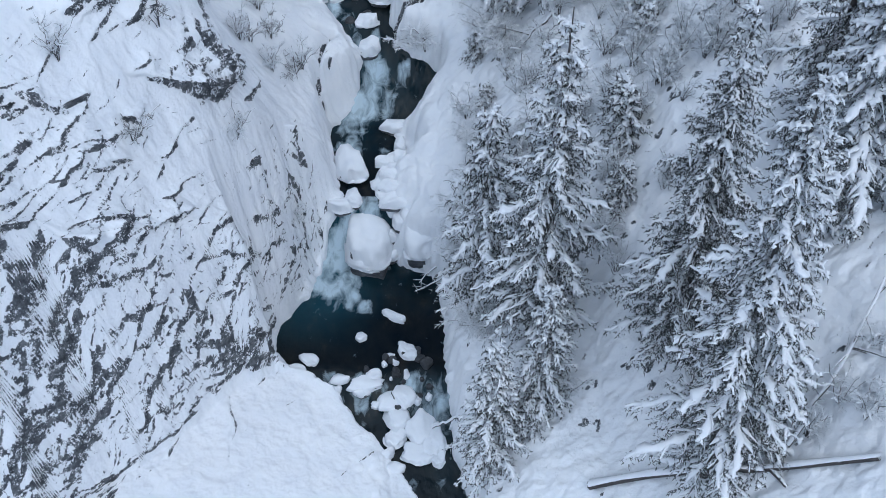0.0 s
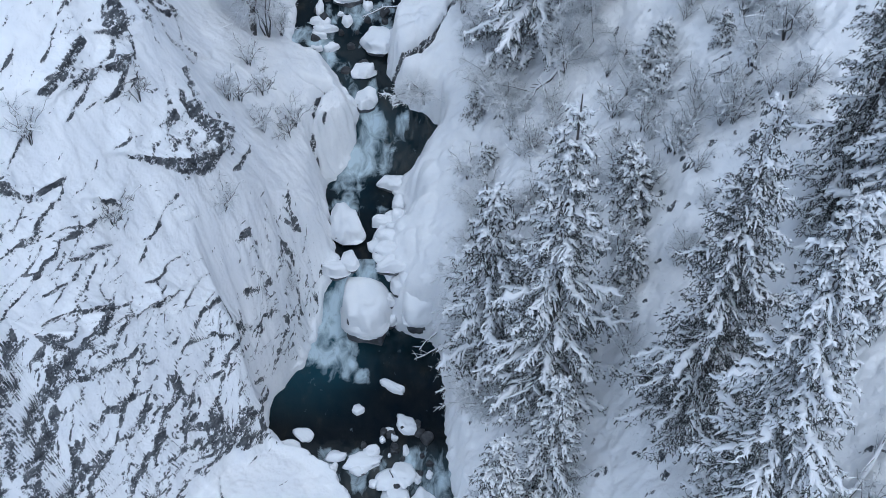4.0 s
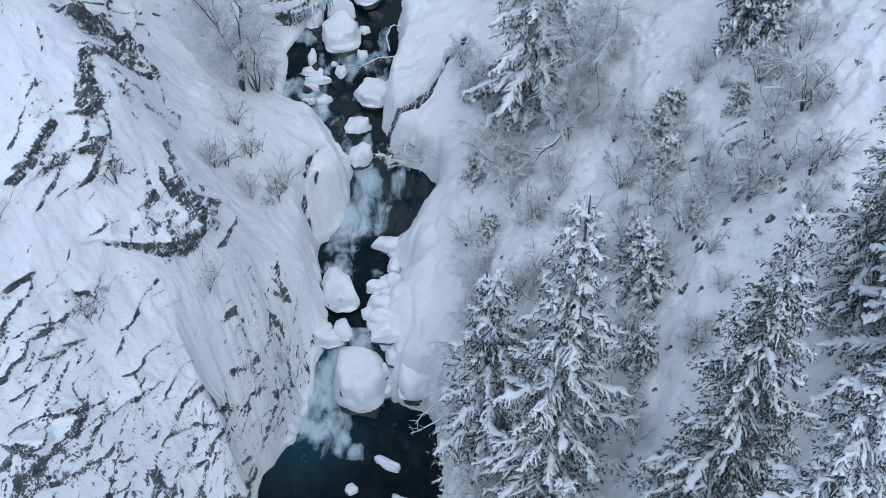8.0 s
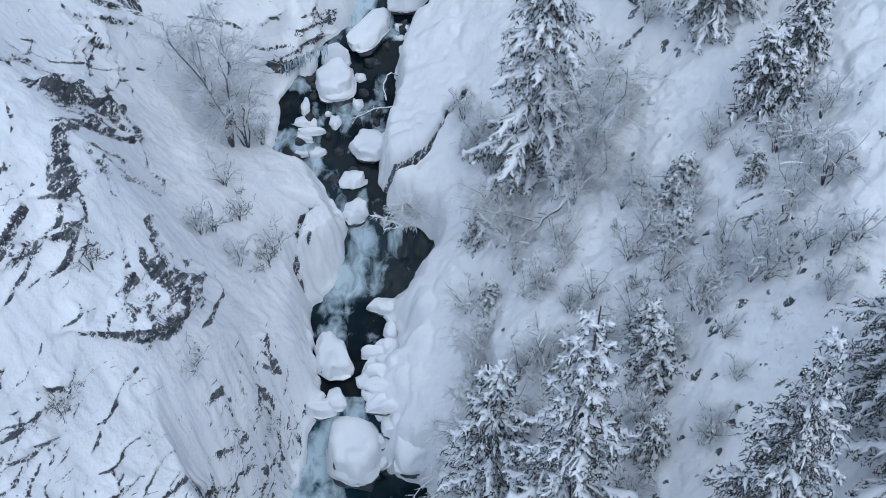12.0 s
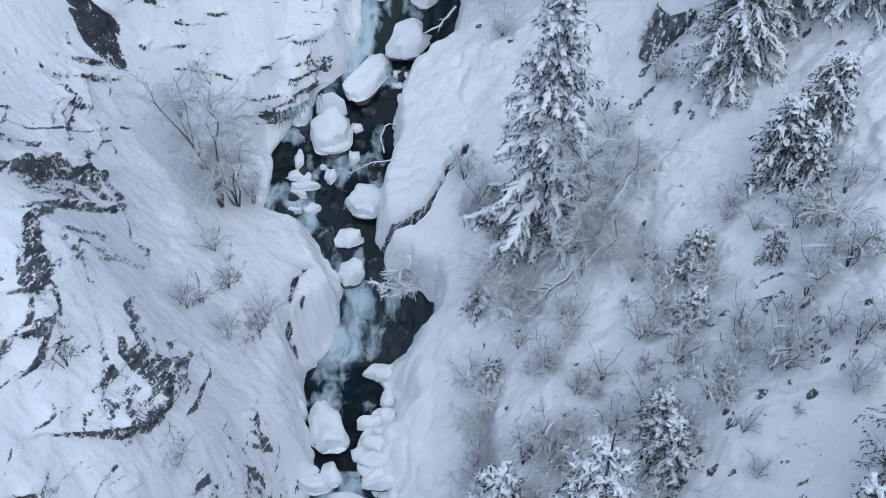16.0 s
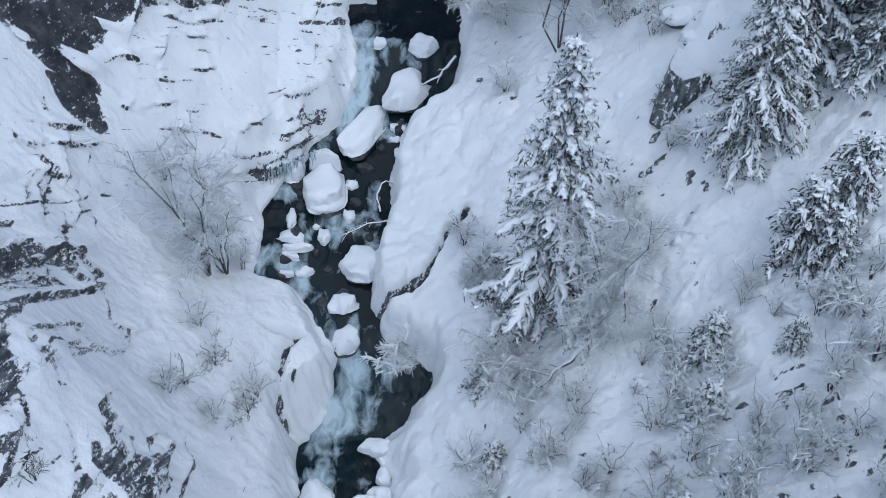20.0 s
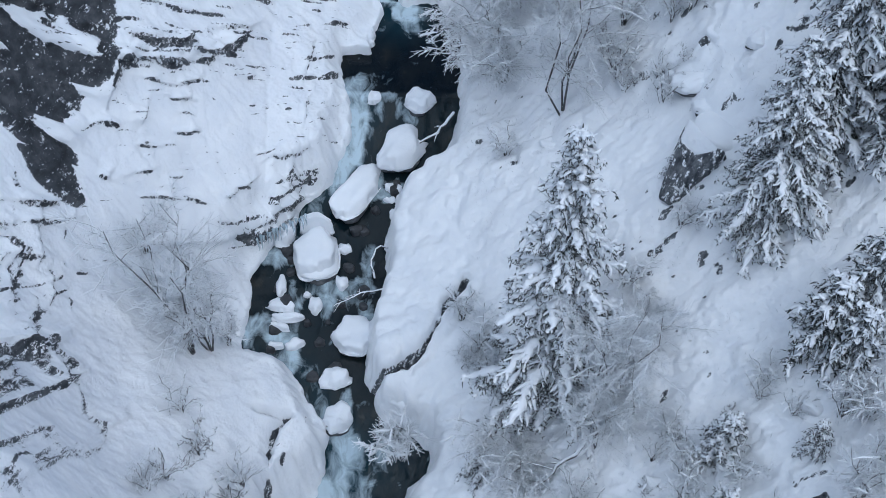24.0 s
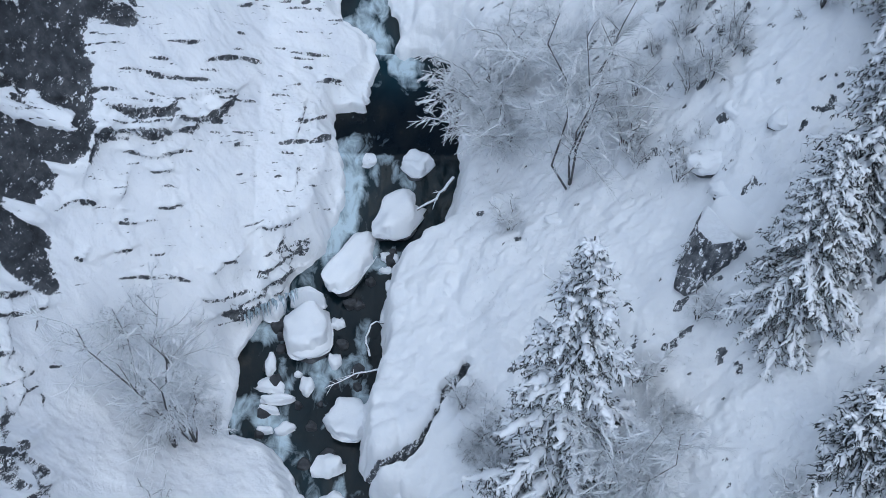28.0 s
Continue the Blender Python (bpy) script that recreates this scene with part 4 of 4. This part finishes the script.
for k, (x, y) in enumerate(((-10.0, 48.5), (-7.7, 49.8), (-8.9, 47.4), (-11.9, 39.9), (-9.5, 40.2), (-7.7, 42.6), (-12.7, 35.8), (-14.9, 36.1), (-10.3, 47.5), (-7.9, 48.8), (-10.0, 51.7), (-12.2, 58.4), (-9.2, 50.2))):
    bush((BUSH_LOW, BUSH_B, BUSH_A)[k % 3], x, y, 67 * k, (1.7, 1.2, 0.9)[k % 3], label="small leafless bush with rime poking through the snow")
for k, (x, y) in enumerate(((9.6, 64.2), (10.4, 64.8), (6.8, 63.7), (8.5, 61.2), (7.3, 65.5), (9.3, 67.5), (14.9, 26.2), (16.1, 27.7), (15.6, 25.3), (13.9, 25.6), (5.4, 31.2), (7.5, 34.9), (7.1, 36.2), (10.7, 44.3), (12.0, 42.4), (9.8, 41.9), (11.9, 42.7), (14.2, 42.6), (7.5, 45.7), (1.9, 45.5), (9.2, 45.3), (11.8, 42.8), (9.5, 42.1), (8.8, 56.2), (13.0, 47.8), (14.6, 48.4), (4.8, 59.0), (2.6, 63.0))):
    bush((BUSH_A, BUSH_C, BUSH_B, HEAVY)[k % 4], x, y, 51 * k, (1.1, 0.75, 1.3, 0.9)[k % 4])
for k, (x, y) in enumerate(((0.8, 56.5), (1.5, 55.2), (0.9, 54.7), (1.9, 53.7), (2.4, 52.6), (6.9, 55.0), (7.4, 53.6), (7.6, 52.3), (6.8, 51.9), (1.0, 47.1), (1.6, 45.0), (1.4, 43.9), (5.2, 44.0))):
    bush((BUSH_A, HEAVY, BUSH_WHITE, BUSH_C)[k % 4], x, y, 73 * k, (1.0, 1.1, 0.6, 0.7)[k % 4], label="rimed bush beside the spruces")
rnd = random.Random(7)
for k in range(110):
    x, y = rnd.uniform(3.0, 15.5), rnd.uniform(37.0, 50.0)
    if k > 80:
        x, y = rnd.uniform(6.5, 14.5), rnd.uniform(62, 72)
    if (x - 4.3) ** 2 + (y - 36) ** 2 < 2:
        continue
    bush((BUSH_A, BUSH_B, BUSH_LOW, HEAVY, BUSH_B)[k % 5], x, y, rnd.uniform(0, 360), rnd.uniform(0.6, 1.2))


# ---- rocks ----
def ball(level):
    bm = bmesh.new()
    bmesh.ops.create_icosphere(bm, subdivisions=level, radius=1.0)
    pts = np.array([v.co[:] for v in bm.verts])
    faces = np.array([[v.index for v in f.verts] for f in bm.faces])
    bm.free()
    return pts, faces


BALL_2, BALL_3, BALL_6 = ball(3), ball(4), ball(6)


def block(p, planes, sharp):
    """How far a block with the given faces (direction, distance) reaches along each p; sharp rounds its edges."""
    reach = np.stack([np.maximum(p @ (np.array(n, float) / np.linalg.norm(n)), 0) / d for n, d in planes], -1)
    return p / (np.maximum((reach ** sharp).sum(-1), 1e-9) ** (1 / sharp))[:, None]


def boulder(x, y, z, sx, sy, h, turn=0, cap=0.35, seed=0, lean=(0, 0), label="grey boulder in the brook under a thick cap of snow", group="boulders in the brook", bald=False, coat=ROCK, sides=6):
    """A broken block whose foot is at z, with the snow that lies on it."""
    p, f = BALL_3 if max(sx, sy) > 0.6 else BALL_2
    own = random.Random(1000 + seed)
    planes = [((math.cos(a), math.sin(a), own.uniform(-0.1, 0.35)), own.uniform(0.78, 1.0)) for a in (6.283 * (k + own.uniform(-0.28, 0.28) * (1 if sides > 4 else 0.3)) / sides for k in range(sides))]
    planes += [((own.uniform(-0.3, 0.3), own.uniform(-0.45, 0.1), 1), 0.85), ((0, 0, -1), 0.6), ((own.uniform(-1, 1), own.uniform(-1, 1), 0.9), 0.95), ((own.uniform(-1, 1), -0.8, 0.9), 0.95)]
    rough = np.stack([fbm(p[:, 0] * 2 + seed, p[:, 1] * 2, p[:, 2] * 2, 300 + 3 * (seed % 40) + k, 4) for k in range(3)], -1)
    stone = (block(p, planes, 18) + 0.07 * rough) * (sx * 0.86, sy * 0.9, h * (0.54 if bald else 0.44)) + (0, 0, h * (0.34 if bald else 0.28))
    up = p * (1, 1, 1)
    up[:, 2] = np.maximum(up[:, 2], 0.02)
    up /= np.linalg.norm(up, axis=1, keepdims=True)
    soft = block(up, planes, 9)
    soft[:, 2] = np.maximum(soft[:, 2], 0) ** 0.7
    hem = 0.16 * grain(p[:, 0] * 1.6, p[:, 1] * 1.6, seed, 95) + 0.10 * grain(p[:, 0] * 3.6, p[:, 1] * 3.6, seed, 97)
    snow = (soft * (1.04 + hem[:, None] * (1, 1, 0)) + 0.15 * rough) * (sx, sy, h * 0.5) + (0, 0, h * 0.34)
    lift = smooth(-0.1, 0.55, p[:, 2])
    snow[:, 2] += lift * 0.75 * cap * (0.7 + 0.7 * grain(p[:, 0] * 1.5, p[:, 1] * 1.5, seed, 96)) + (1 - lift) * h * (0.5 * hem - 0.04)
    top = new("boulder")
    child("stone", mesh_from("stone", stone, f, coat), top)
    if not bald:
        child("snow_cap", mesh_from("snow_cap", snow, f, SNOW), top, "smooth white snow cap")
    top.matrix_world = pose(x, y, z, lean[0], lean[1], turn)
    return tagged(top, label, "rock", group)


def wet(y):
    return float(water_level(y))


# x, y, half widths, height, turn
for k, (x, y, sx, sy, h, turn) in enumerate((
        (-5.34, 47.2, 0.88, 1.27, 1.4, 12), (-5, 44.99, 0.43, 0.52, 1, 30), (-5.61, 44.74, 0.71, 0.46, 1, 0), (-4.64, 55.99, 0.67, 0.51, 0.7, 10), (-4.44, 54.34, 0.63, 0.83, 0.9, -20), (-5.73, 61.51, 0.97, 1.32, 1.5, 8),
        (-5.73, 62.68, 0.81, 0.12, 1.9, 0), (-3.99, 64.74, 0.74, 1.81, 1.2, -32), (-1.99, 66.67, 0.95, 1.59, 1.3, -30), (-1.27, 68.69, 0.68, 0.67, 0.9, -30), (-2.37, 65.02, 0.47, 0.31, 0.5, -10), (-2.58, 64.54, 0.33, 0.26, 0.4, 0),
        (-0.72, 65.36, 0.61, 0.23, 0.4, -20), (-4.54, 62.15, 0.35, 0.3, 0.5, 0), (-4.56, 60.45, 0.32, 0.47, 0.5, 15), (-3.38, 69.01, 0.31, 0.42, 0.4, -35), (-3.94, 57.78, 0.93, 1.05, 1, 20), (-7.31, 62.71, 0.55, 0.68, 1, -20),
        (-2.34, 63.85, 0.2, 0.35, 0.4, 0))):
    boulder(x, y, wet(y) - 0.3, sx, sy, 0.9 * h, turn, 0.2 + 0.2 * h, k)
boulder(-4.05, 43.35, -0.4, 1.3, 1.45, 2.9, -6, 0.35, 150, label="huge block of rock in the pool, thickly capped with snow", sides=4)
boulder(-1.35, 43.7, 0.2, 1.15, 1.5, 3.0, 10, 0.5, 151, label="snow-covered rock ramp leaning on the bank", group="snow slabs by the brook")
# snow fingers on the stones of the east bank
for k, (x, y, sx, sy) in enumerate(((-3.0, 50.2, 0.75, 0.4), (-2.5, 47.7, 0.4, 0.55), (-2.7, 47.0, 0.5, 0.3), (-3.1, 46.3, 0.7, 0.36), (-3.0, 45.5, 0.75, 0.34), (-2.8, 44.8, 0.9, 0.4), (-3.0, 43.8, 0.4, 0.3), (-2.9, 43.2, 0.4, 0.3), (-2.2, 44.2, 0.7, 0.7), (-2.6, 48.6, 0.35, 0.4))):
    boulder(x, y, wet(y) - 0.1, sx, sy, 0.9, 15 * (k % 3) - 15, 0.25, 160 + k, label="stone on the bank under a rounded pillow of snow", group="pillowed stones of the east bank")
# snowed-up stones that barely rise from the water: x, y, half widths, height, turn
LOW_NORTH = (
        (-7.29, 60.21, 0.24, 0.47, 0.4, 0), (-7.17, 59.29, 0.58, 0.35, 0.4, -15), (-6.83, 58.69, 0.63, 0.25, 0.4, 0), (-7.22, 58.24, 0.42, 0.17, 0.4, -15), (-7.26, 57.37, 0.37, 0.15, 0.35, 0), (-6.44, 57.43, 0.42, 0.22, 0.35, 20),
        (-5.69, 59.31, 0.26, 0.39, 0.4, 0), (-6.07, 59.8, 0.16, 0.13, 0.3, 0), (-2.59, 39.33, 0.64, 0.22, 0.35, -25), (-4.33, 38.03, 0.29, 0.26, 0.3, 0), (-1.89, 37.15, 0.45, 0.65, 0.4, 35), (-6.83, 36.57, 0.51, 0.37, 0.3, -30),
        (-2.79, 36.86, 0.2, 0.16, 0.25, 0), (-2.49, 36.46, 0.17, 0.23, 0.25, 0), (-1.91, 35.73, 0.22, 0.38, 0.25, 0), (-3.07, 36.28, 0.14, 0.16, 0.25, 0), (-2.69, 35.52, 0.11, 0.13, 0.2, 0))
LOW_SOUTH = (
        (-5.23, 35.45, 0.62, 0.34, 0.4, 0), (-3.97, 35.21, 1.01, 0.62, 0.45, 0), (-3.57, 35.68, 0.5, 0.42, 0.4, 0), (-4.1, 34.97, 0.67, 0.49, 0.4, 0), (-2.71, 34.45, 0.89, 0.61, 0.5, 20), (-1.34, 34.55, 0.28, 0.37, 0.3, 0),
        (-2.03, 34.7, 0.72, 0.76, 0.5, 0), (-2.29, 33.75, 0.78, 0.98, 0.5, 10), (-2.39, 32.65, 0.72, 0.75, 0.5, 0), (-1.18, 33.21, 0.89, 1.18, 0.55, 0), (-0.49, 32.52, 0.72, 1.19, 0.5, 0), (-1.29, 31.87, 0.93, 0.67, 0.5, 0),
        (-0.22, 31.71, 0.44, 0.84, 0.4, 0), (-3.4, 34.29, 0.33, 0.29, 0.3, 0), (-4.95, 33.76, 0.39, 0.56, 0.4, 0), (-5.48, 34.88, 0.39, 0.42, 0.4, 0), (-7.48, 35.96, 0.68, 0.36, 0.35, 0), (-0.79, 34.68, 0.22, 0.22, 0.3, 0))
for k, (x, y, sx, sy, h, turn) in enumerate(LOW_NORTH + LOW_SOUTH):
    boulder(x, y, wet(y) - 0.22, (1.1 if y > 36 else 0.82) * sx, (1.1 if y > 36 else 0.82) * sy, h + 0.1, turn, 0.18, 30 + k, label="low stone in the water topped with snow", group="low stones in the brook")
# dark wet stones between them
for k in range(48):
    y = rnd.choice((rnd.uniform(55.5, 66), rnd.uniform(33.5, 38.5), rnd.uniform(57, 62)))
    a, b = float(left_edge(y)), float(right_edge(y))
    x = a + (b - a) * (rnd.uniform(0.12, 0.9) if y > 50 else rnd.uniform(0.45, 0.92))
    size = rnd.uniform(0.12, 0.36)
    boulder(x, y, wet(y) - 0.12, size * rnd.uniform(0.9, 1.5), size, rnd.uniform(0.3, 0.55), rnd.uniform(0, 180), 0, 300 + k, (rnd.uniform(-15, 15), 0), "dark wet stone washed by the brook", "wet stones in the brook", True, WET_ROCK)
# stones along both edges
for k in range(60):
    y = 30.2 + k * 0.78 + rnd.uniform(-0.3, 0.3)
    west = rnd.random() < 0.45
    if west and 34 < y < 71 or not west and (35.5 < y < 43.5 or y > 51):
        continue
    x = float(left_edge(y)) - 0.15 if west else float(right_edge(y)) + 0.15
    size = rnd.uniform(0.2, 0.55)
    boulder(x, y, wet(y) - 0.25, size * rnd.uniform(0.9, 1.6), size * rnd.uniform(0.6, 1.1), rnd.uniform(0.4, 0.8), rnd.uniform(-40, 40), 0.25, 60 + k, label="snow-covered stone at the water's edge", group="stones along the banks")
# a snow-covered rock beside the brook
boulder(-1.2, 55.0, wet(55) - 0.2, 1.45, 0.95, 1.7, 0, 0.5, 132, label="rounded rock under a thick dome of snow", group="snow slabs by the brook")


# ---- heath and dead stalks poking through the snow ----
srng = np.random.default_rng(77)
tx, ty = srng.uniform(1.0, 16.5, 16000), srng.uniform(28, 76, 16000)
keep = fbm(tx * 0.5, ty * 0.5, 1, 160, 3) > 0.02
tx, ty = tx[keep], ty[keep]
tz = ground_points(tx, ty)[0][:, 2] - 0.03
foot = np.stack([tx, ty, tz], -1)
reach = srng.normal(0, 0.13, (len(tx), 3))
reach[:, 2] = np.abs(reach[:, 2]) + 0.1
stalk_mesh = mesh_from("stalks", *tubes(np.stack([foot, foot + reach], 1), np.tile((0.011, 0.005), (len(tx), 1)), 3), RIME)
tagged(new("heath", stalk_mesh), "dry heath stalks poking through the snow", "undergrowth", kind="stuff")


# ---- the great boulder on the east slope ----
def great_boulder(x, y, z):
    """A leaning block with a flat bare flank, split along its bedding, and snow behind its crest."""
    p, f = BALL_6
    faces = (((-0.55, -0.6, 0.6), 0.6), ((0.45, -0.85, -0.25), 0.75), ((0.7, 0.5, 0.6), 0.7), ((-0.9, 0.3, 0.2), 1.0), ((0, 1, 0), 1.2), ((0, 0, -1), 1.2), ((0.9, -0.2, 0.1), 1.1))
    q = block(p, faces, 26) + 0.06 * np.stack([fbm(p[:, 0] * 3, p[:, 1] * 3, p[:, 2] * 3, 170 + k, 4) for k in range(3)], -1)
    w = q * (0.9, 0.95, 1.15)
    me = mesh_from("stone", w, f, LAND)
    for key, values in (("bare", 0.12 - 0.3 * smooth(0.55, 0.9, p[:, 2] + 0.3 * p[:, 1])), ("wet", np.zeros(len(w)))):
        at = me.attributes.new(key, "FLOAT", "POINT")
        at.data.foreach_set("value", values.astype(np.float32))
    top = new("boulder")
    child("stone", me, top, "bare grey slab with snow in its cracks")
    c = BALL_3[0]
    cap = c * (1.1, 1.1, 0.5) + 0.1 * np.stack([fbm(c[:, 0] * 1.5, c[:, 1] * 1.5, c[:, 2] * 1.5, 180 + k, 3) for k in range(3)], -1)
    child("snow_cap", mesh_from("snow_cap", cap + (0.9, 1.0, 0.6), BALL_3[1], SNOW), top, "smooth white snow cap")
    top.location = (x, y, z)
    return tagged(top, "large leaning grey boulder with a bare flank, snow behind it", "rock", "boulders on the slope")


great_boulder(9.45, 58.0, 17.9)
for k, (x, y, sx, sy, h) in enumerate(((9.9, 59.9, 0.6, 0.45, 0.7), (9.5, 61.2, 0.8, 0.5, 0.7), (11.6, 61.4, 0.6, 0.4, 0.7), (10.3, 62.6, 0.5, 0.35, 0.5), (8.9, 62.0, 0.4, 0.3, 0.4), (4.2, 45.3, 0.5, 0.3, 0.5), (9.2, 52.5, 0.5, 0.25, 0.35), (8.8, 53.4, 0.35, 0.2, 0.3), (9.6, 47.0, 0.4, 0.3, 0.5), (9.9, 47.9, 0.5, 0.3, 0.5),
                                   (7.3, 62.8, 0.5, 0.3, 0.5), (2.4, 64.4, 0.5, 0.25, 0.5), (4.4, 62.4, 0.4, 0.25, 0.4), (7.0, 64.6, 0.4, 0.3, 0.4), (12.4, 48.6, 0.5, 0.4, 0.6), (13.2, 46.2, 0.4, 0.3, 0.5), (11.6, 40.2, 0.4, 0.3, 0.4), (7.6, 47.6, 0.4, 0.25, 0.4), (3.9, 30.6, 0.5, 0.3, 0.5), (8.4, 49.6, 0.3, 0.2, 0.3), (1.2, 57.9, 0.3, 0.2, 0.3), (12.8, 66.0, 0.6, 0.4, 0.6), (11.2, 68.0, 0.5, 0.4, 0.6))):
    boulder(x, y, land_z(x, y) - 0.22, 1.1 * sx, sy, 0.8 * h, 30 * k, 0.14, 200 + k, label="dark stone half buried in the snowy slope", group="stones on the slope")


# ---- fallen wood ----
def fallen(name, path, r0, r1, label, snow=True, sides=7, prongs=0, seed=0, category="log"):
    """A dead stem along a line of points, with stubs and the snow on it."""
    rng = np.random.default_rng(seed)
    line = np.array(path, float)
    u = np.linspace(0, 1, 9)
    pts = np.stack([np.interp(u, np.linspace(0, 1, len(line)), line[:, i]) for i in range(3)], -1)
    pts[1:-1] += rng.normal(0, 0.4 * r0, (7, 3))
    bits = [tubes(pts[None], np.linspace(r0, r1, 9)[None], sides)]
    if prongs:
        stub, stub_r = [], []
        for k in range(prongs):
            b = along(pts, rng.uniform(0.2, 1))
            d = (pts[-1] - pts[0]) / np.linalg.norm(pts[-1] - pts[0]) * 0.6 + rng.normal(0, 0.6, 3)
            d[2] = abs(d[2]) * 0.5
            ln = rng.uniform(0.2, 0.5) * np.linalg.norm(pts[-1] - pts[0]) * 0.5
            v = np.linspace(0, 1, 4)[:, None]
            stub.append(b + v * d * ln - v ** 2 * np.array([0, 0, 0.25 * ln]))
            stub_r.append(np.linspace(r1 * 1.1, 0.012, 4))
        bits.append(tubes(stub, stub_r, 4))
    top = new(name)
    child("stem", mesh_from("stem", *gather(bits), BARK), top)
    if snow:
        s = pts + (0, 0, r0 * 0.75)
        child("snow_load", mesh_from("snow_load", *tubes(s[None], (np.linspace(r0, r1, 9) * rng.uniform(0.7, 1.15, 9))[None], 6, 0.6, 0.15, rng), SNOW), top)
    return tagged(top, label, category)


def on_land(x, y, up=0.12):
    return (x, y, land_z(x, y) + up)


fallen("fallen_log", (on_land(6.3, 27.2, 0.3), on_land(9.5, 26.2, 0.4), on_land(12.5, 24.8, 0.5), on_land(15.7, 23.5, 0.3)), 0.2, 0.14, "long fallen tree trunk lying across the snow", prongs=5, seed=1)
fallen("fallen_log", (on_land(13.2, 25.4, 0.3), on_land(15.0, 27.2, 0.6), on_land(16.5, 29.5, 0.9)), 0.12, 0.05, "fallen bare stem with broken twigs in the snow", prongs=9, seed=2)
fallen("fallen_log", (on_land(5.1, 49.4, 0.5), on_land(4.0, 48.8, 0.45), on_land(2.8, 48.2, 0.1)), 0.09, 0.04, "leaning dead stem white with snow", prongs=10, seed=3)
fallen("driftwood", ((0.1, 41.6, 0.9), (-0.8, 41.2, 0.5), (-1.6, 41.0, 0.2)), 0.06, 0.02, "bare driftwood branch hanging over the pool", prongs=9, seed=4, category="branch")
fallen("driftwood", ((-0.2, 42.3, 1.0), (-0.9, 41.9, 0.7), (-1.4, 41.4, 0.4)), 0.05, 0.02, "bare driftwood branch hanging over the pool", prongs=7, seed=5, category="branch")
fallen("driftwood", ((-3.1, 60.6, 7.5), (-3.3, 61.0, 8.1), (-3.0, 61.7, 8.4), (-2.5, 61.9, 8.1)), 0.05, 0.03, "arched dead branch dusted with snow above the water", seed=6, category="branch")
fallen("driftwood", ((-2.6, 59.6, 8.0), (-3.6, 59.2, 8.2), (-4.7, 58.8, 7.9)), 0.05, 0.02, "snowy branch stuck on a boulder in the brook", prongs=12, seed=7, category="branch")
fallen("driftwood", ((0.4, 67.8, 10.9), (-0.4, 67.0, 10.3), (-1.2, 66.6, 10.1)), 0.08, 0.04, "snowy log wedged between boulders", prongs=3, seed=8, category="branch")
fallen("driftwood", ((0.8, 33.2, 0.3), (0.1, 33.0, -0.2), (-0.6, 32.9, -0.5)), 0.08, 0.05, "snowy log reaching into the brook", seed=9, category="branch")


# ---- icicles under the west ledge ----
irng = np.random.default_rng(5)
ICE, ice_nodes, ice_links, ice_bsdf = material("blue_ice")
ice_bsdf.inputs["Base Color"].default_value = (0.62, 0.74, 0.82, 1)
ice_bsdf.inputs["Roughness"].default_value = 0.15
ice_bsdf.inputs["Transmission Weight"].default_value = 0.4
ice_bsdf.inputs["IOR"].default_value = 1.31
for k in range(16):
    t = k / 15
    ln = irng.uniform(0.35, 1.0)
    tip = np.stack([np.zeros(5) + irng.normal(0, 0.01, 5), irng.normal(0, 0.01, 5), -np.linspace(0, ln, 5)], -1)
    ob = new("icicle", mesh_from("icicle", *tubes(tip[None], (np.array([0.07, 0.055, 0.04, 0.022, 0.003]) * irng.uniform(0.7, 1.3))[None], 6), ICE))
    ob.location = (-8.3 + 2.1 * t, 61.55 + 1.0 * t + irng.uniform(-0.1, 0.1), 9.1 + 0.5 * t)
    tagged(ob, "slim icicle hanging from the rock ledge", "icicle", "icicles under the ledge")
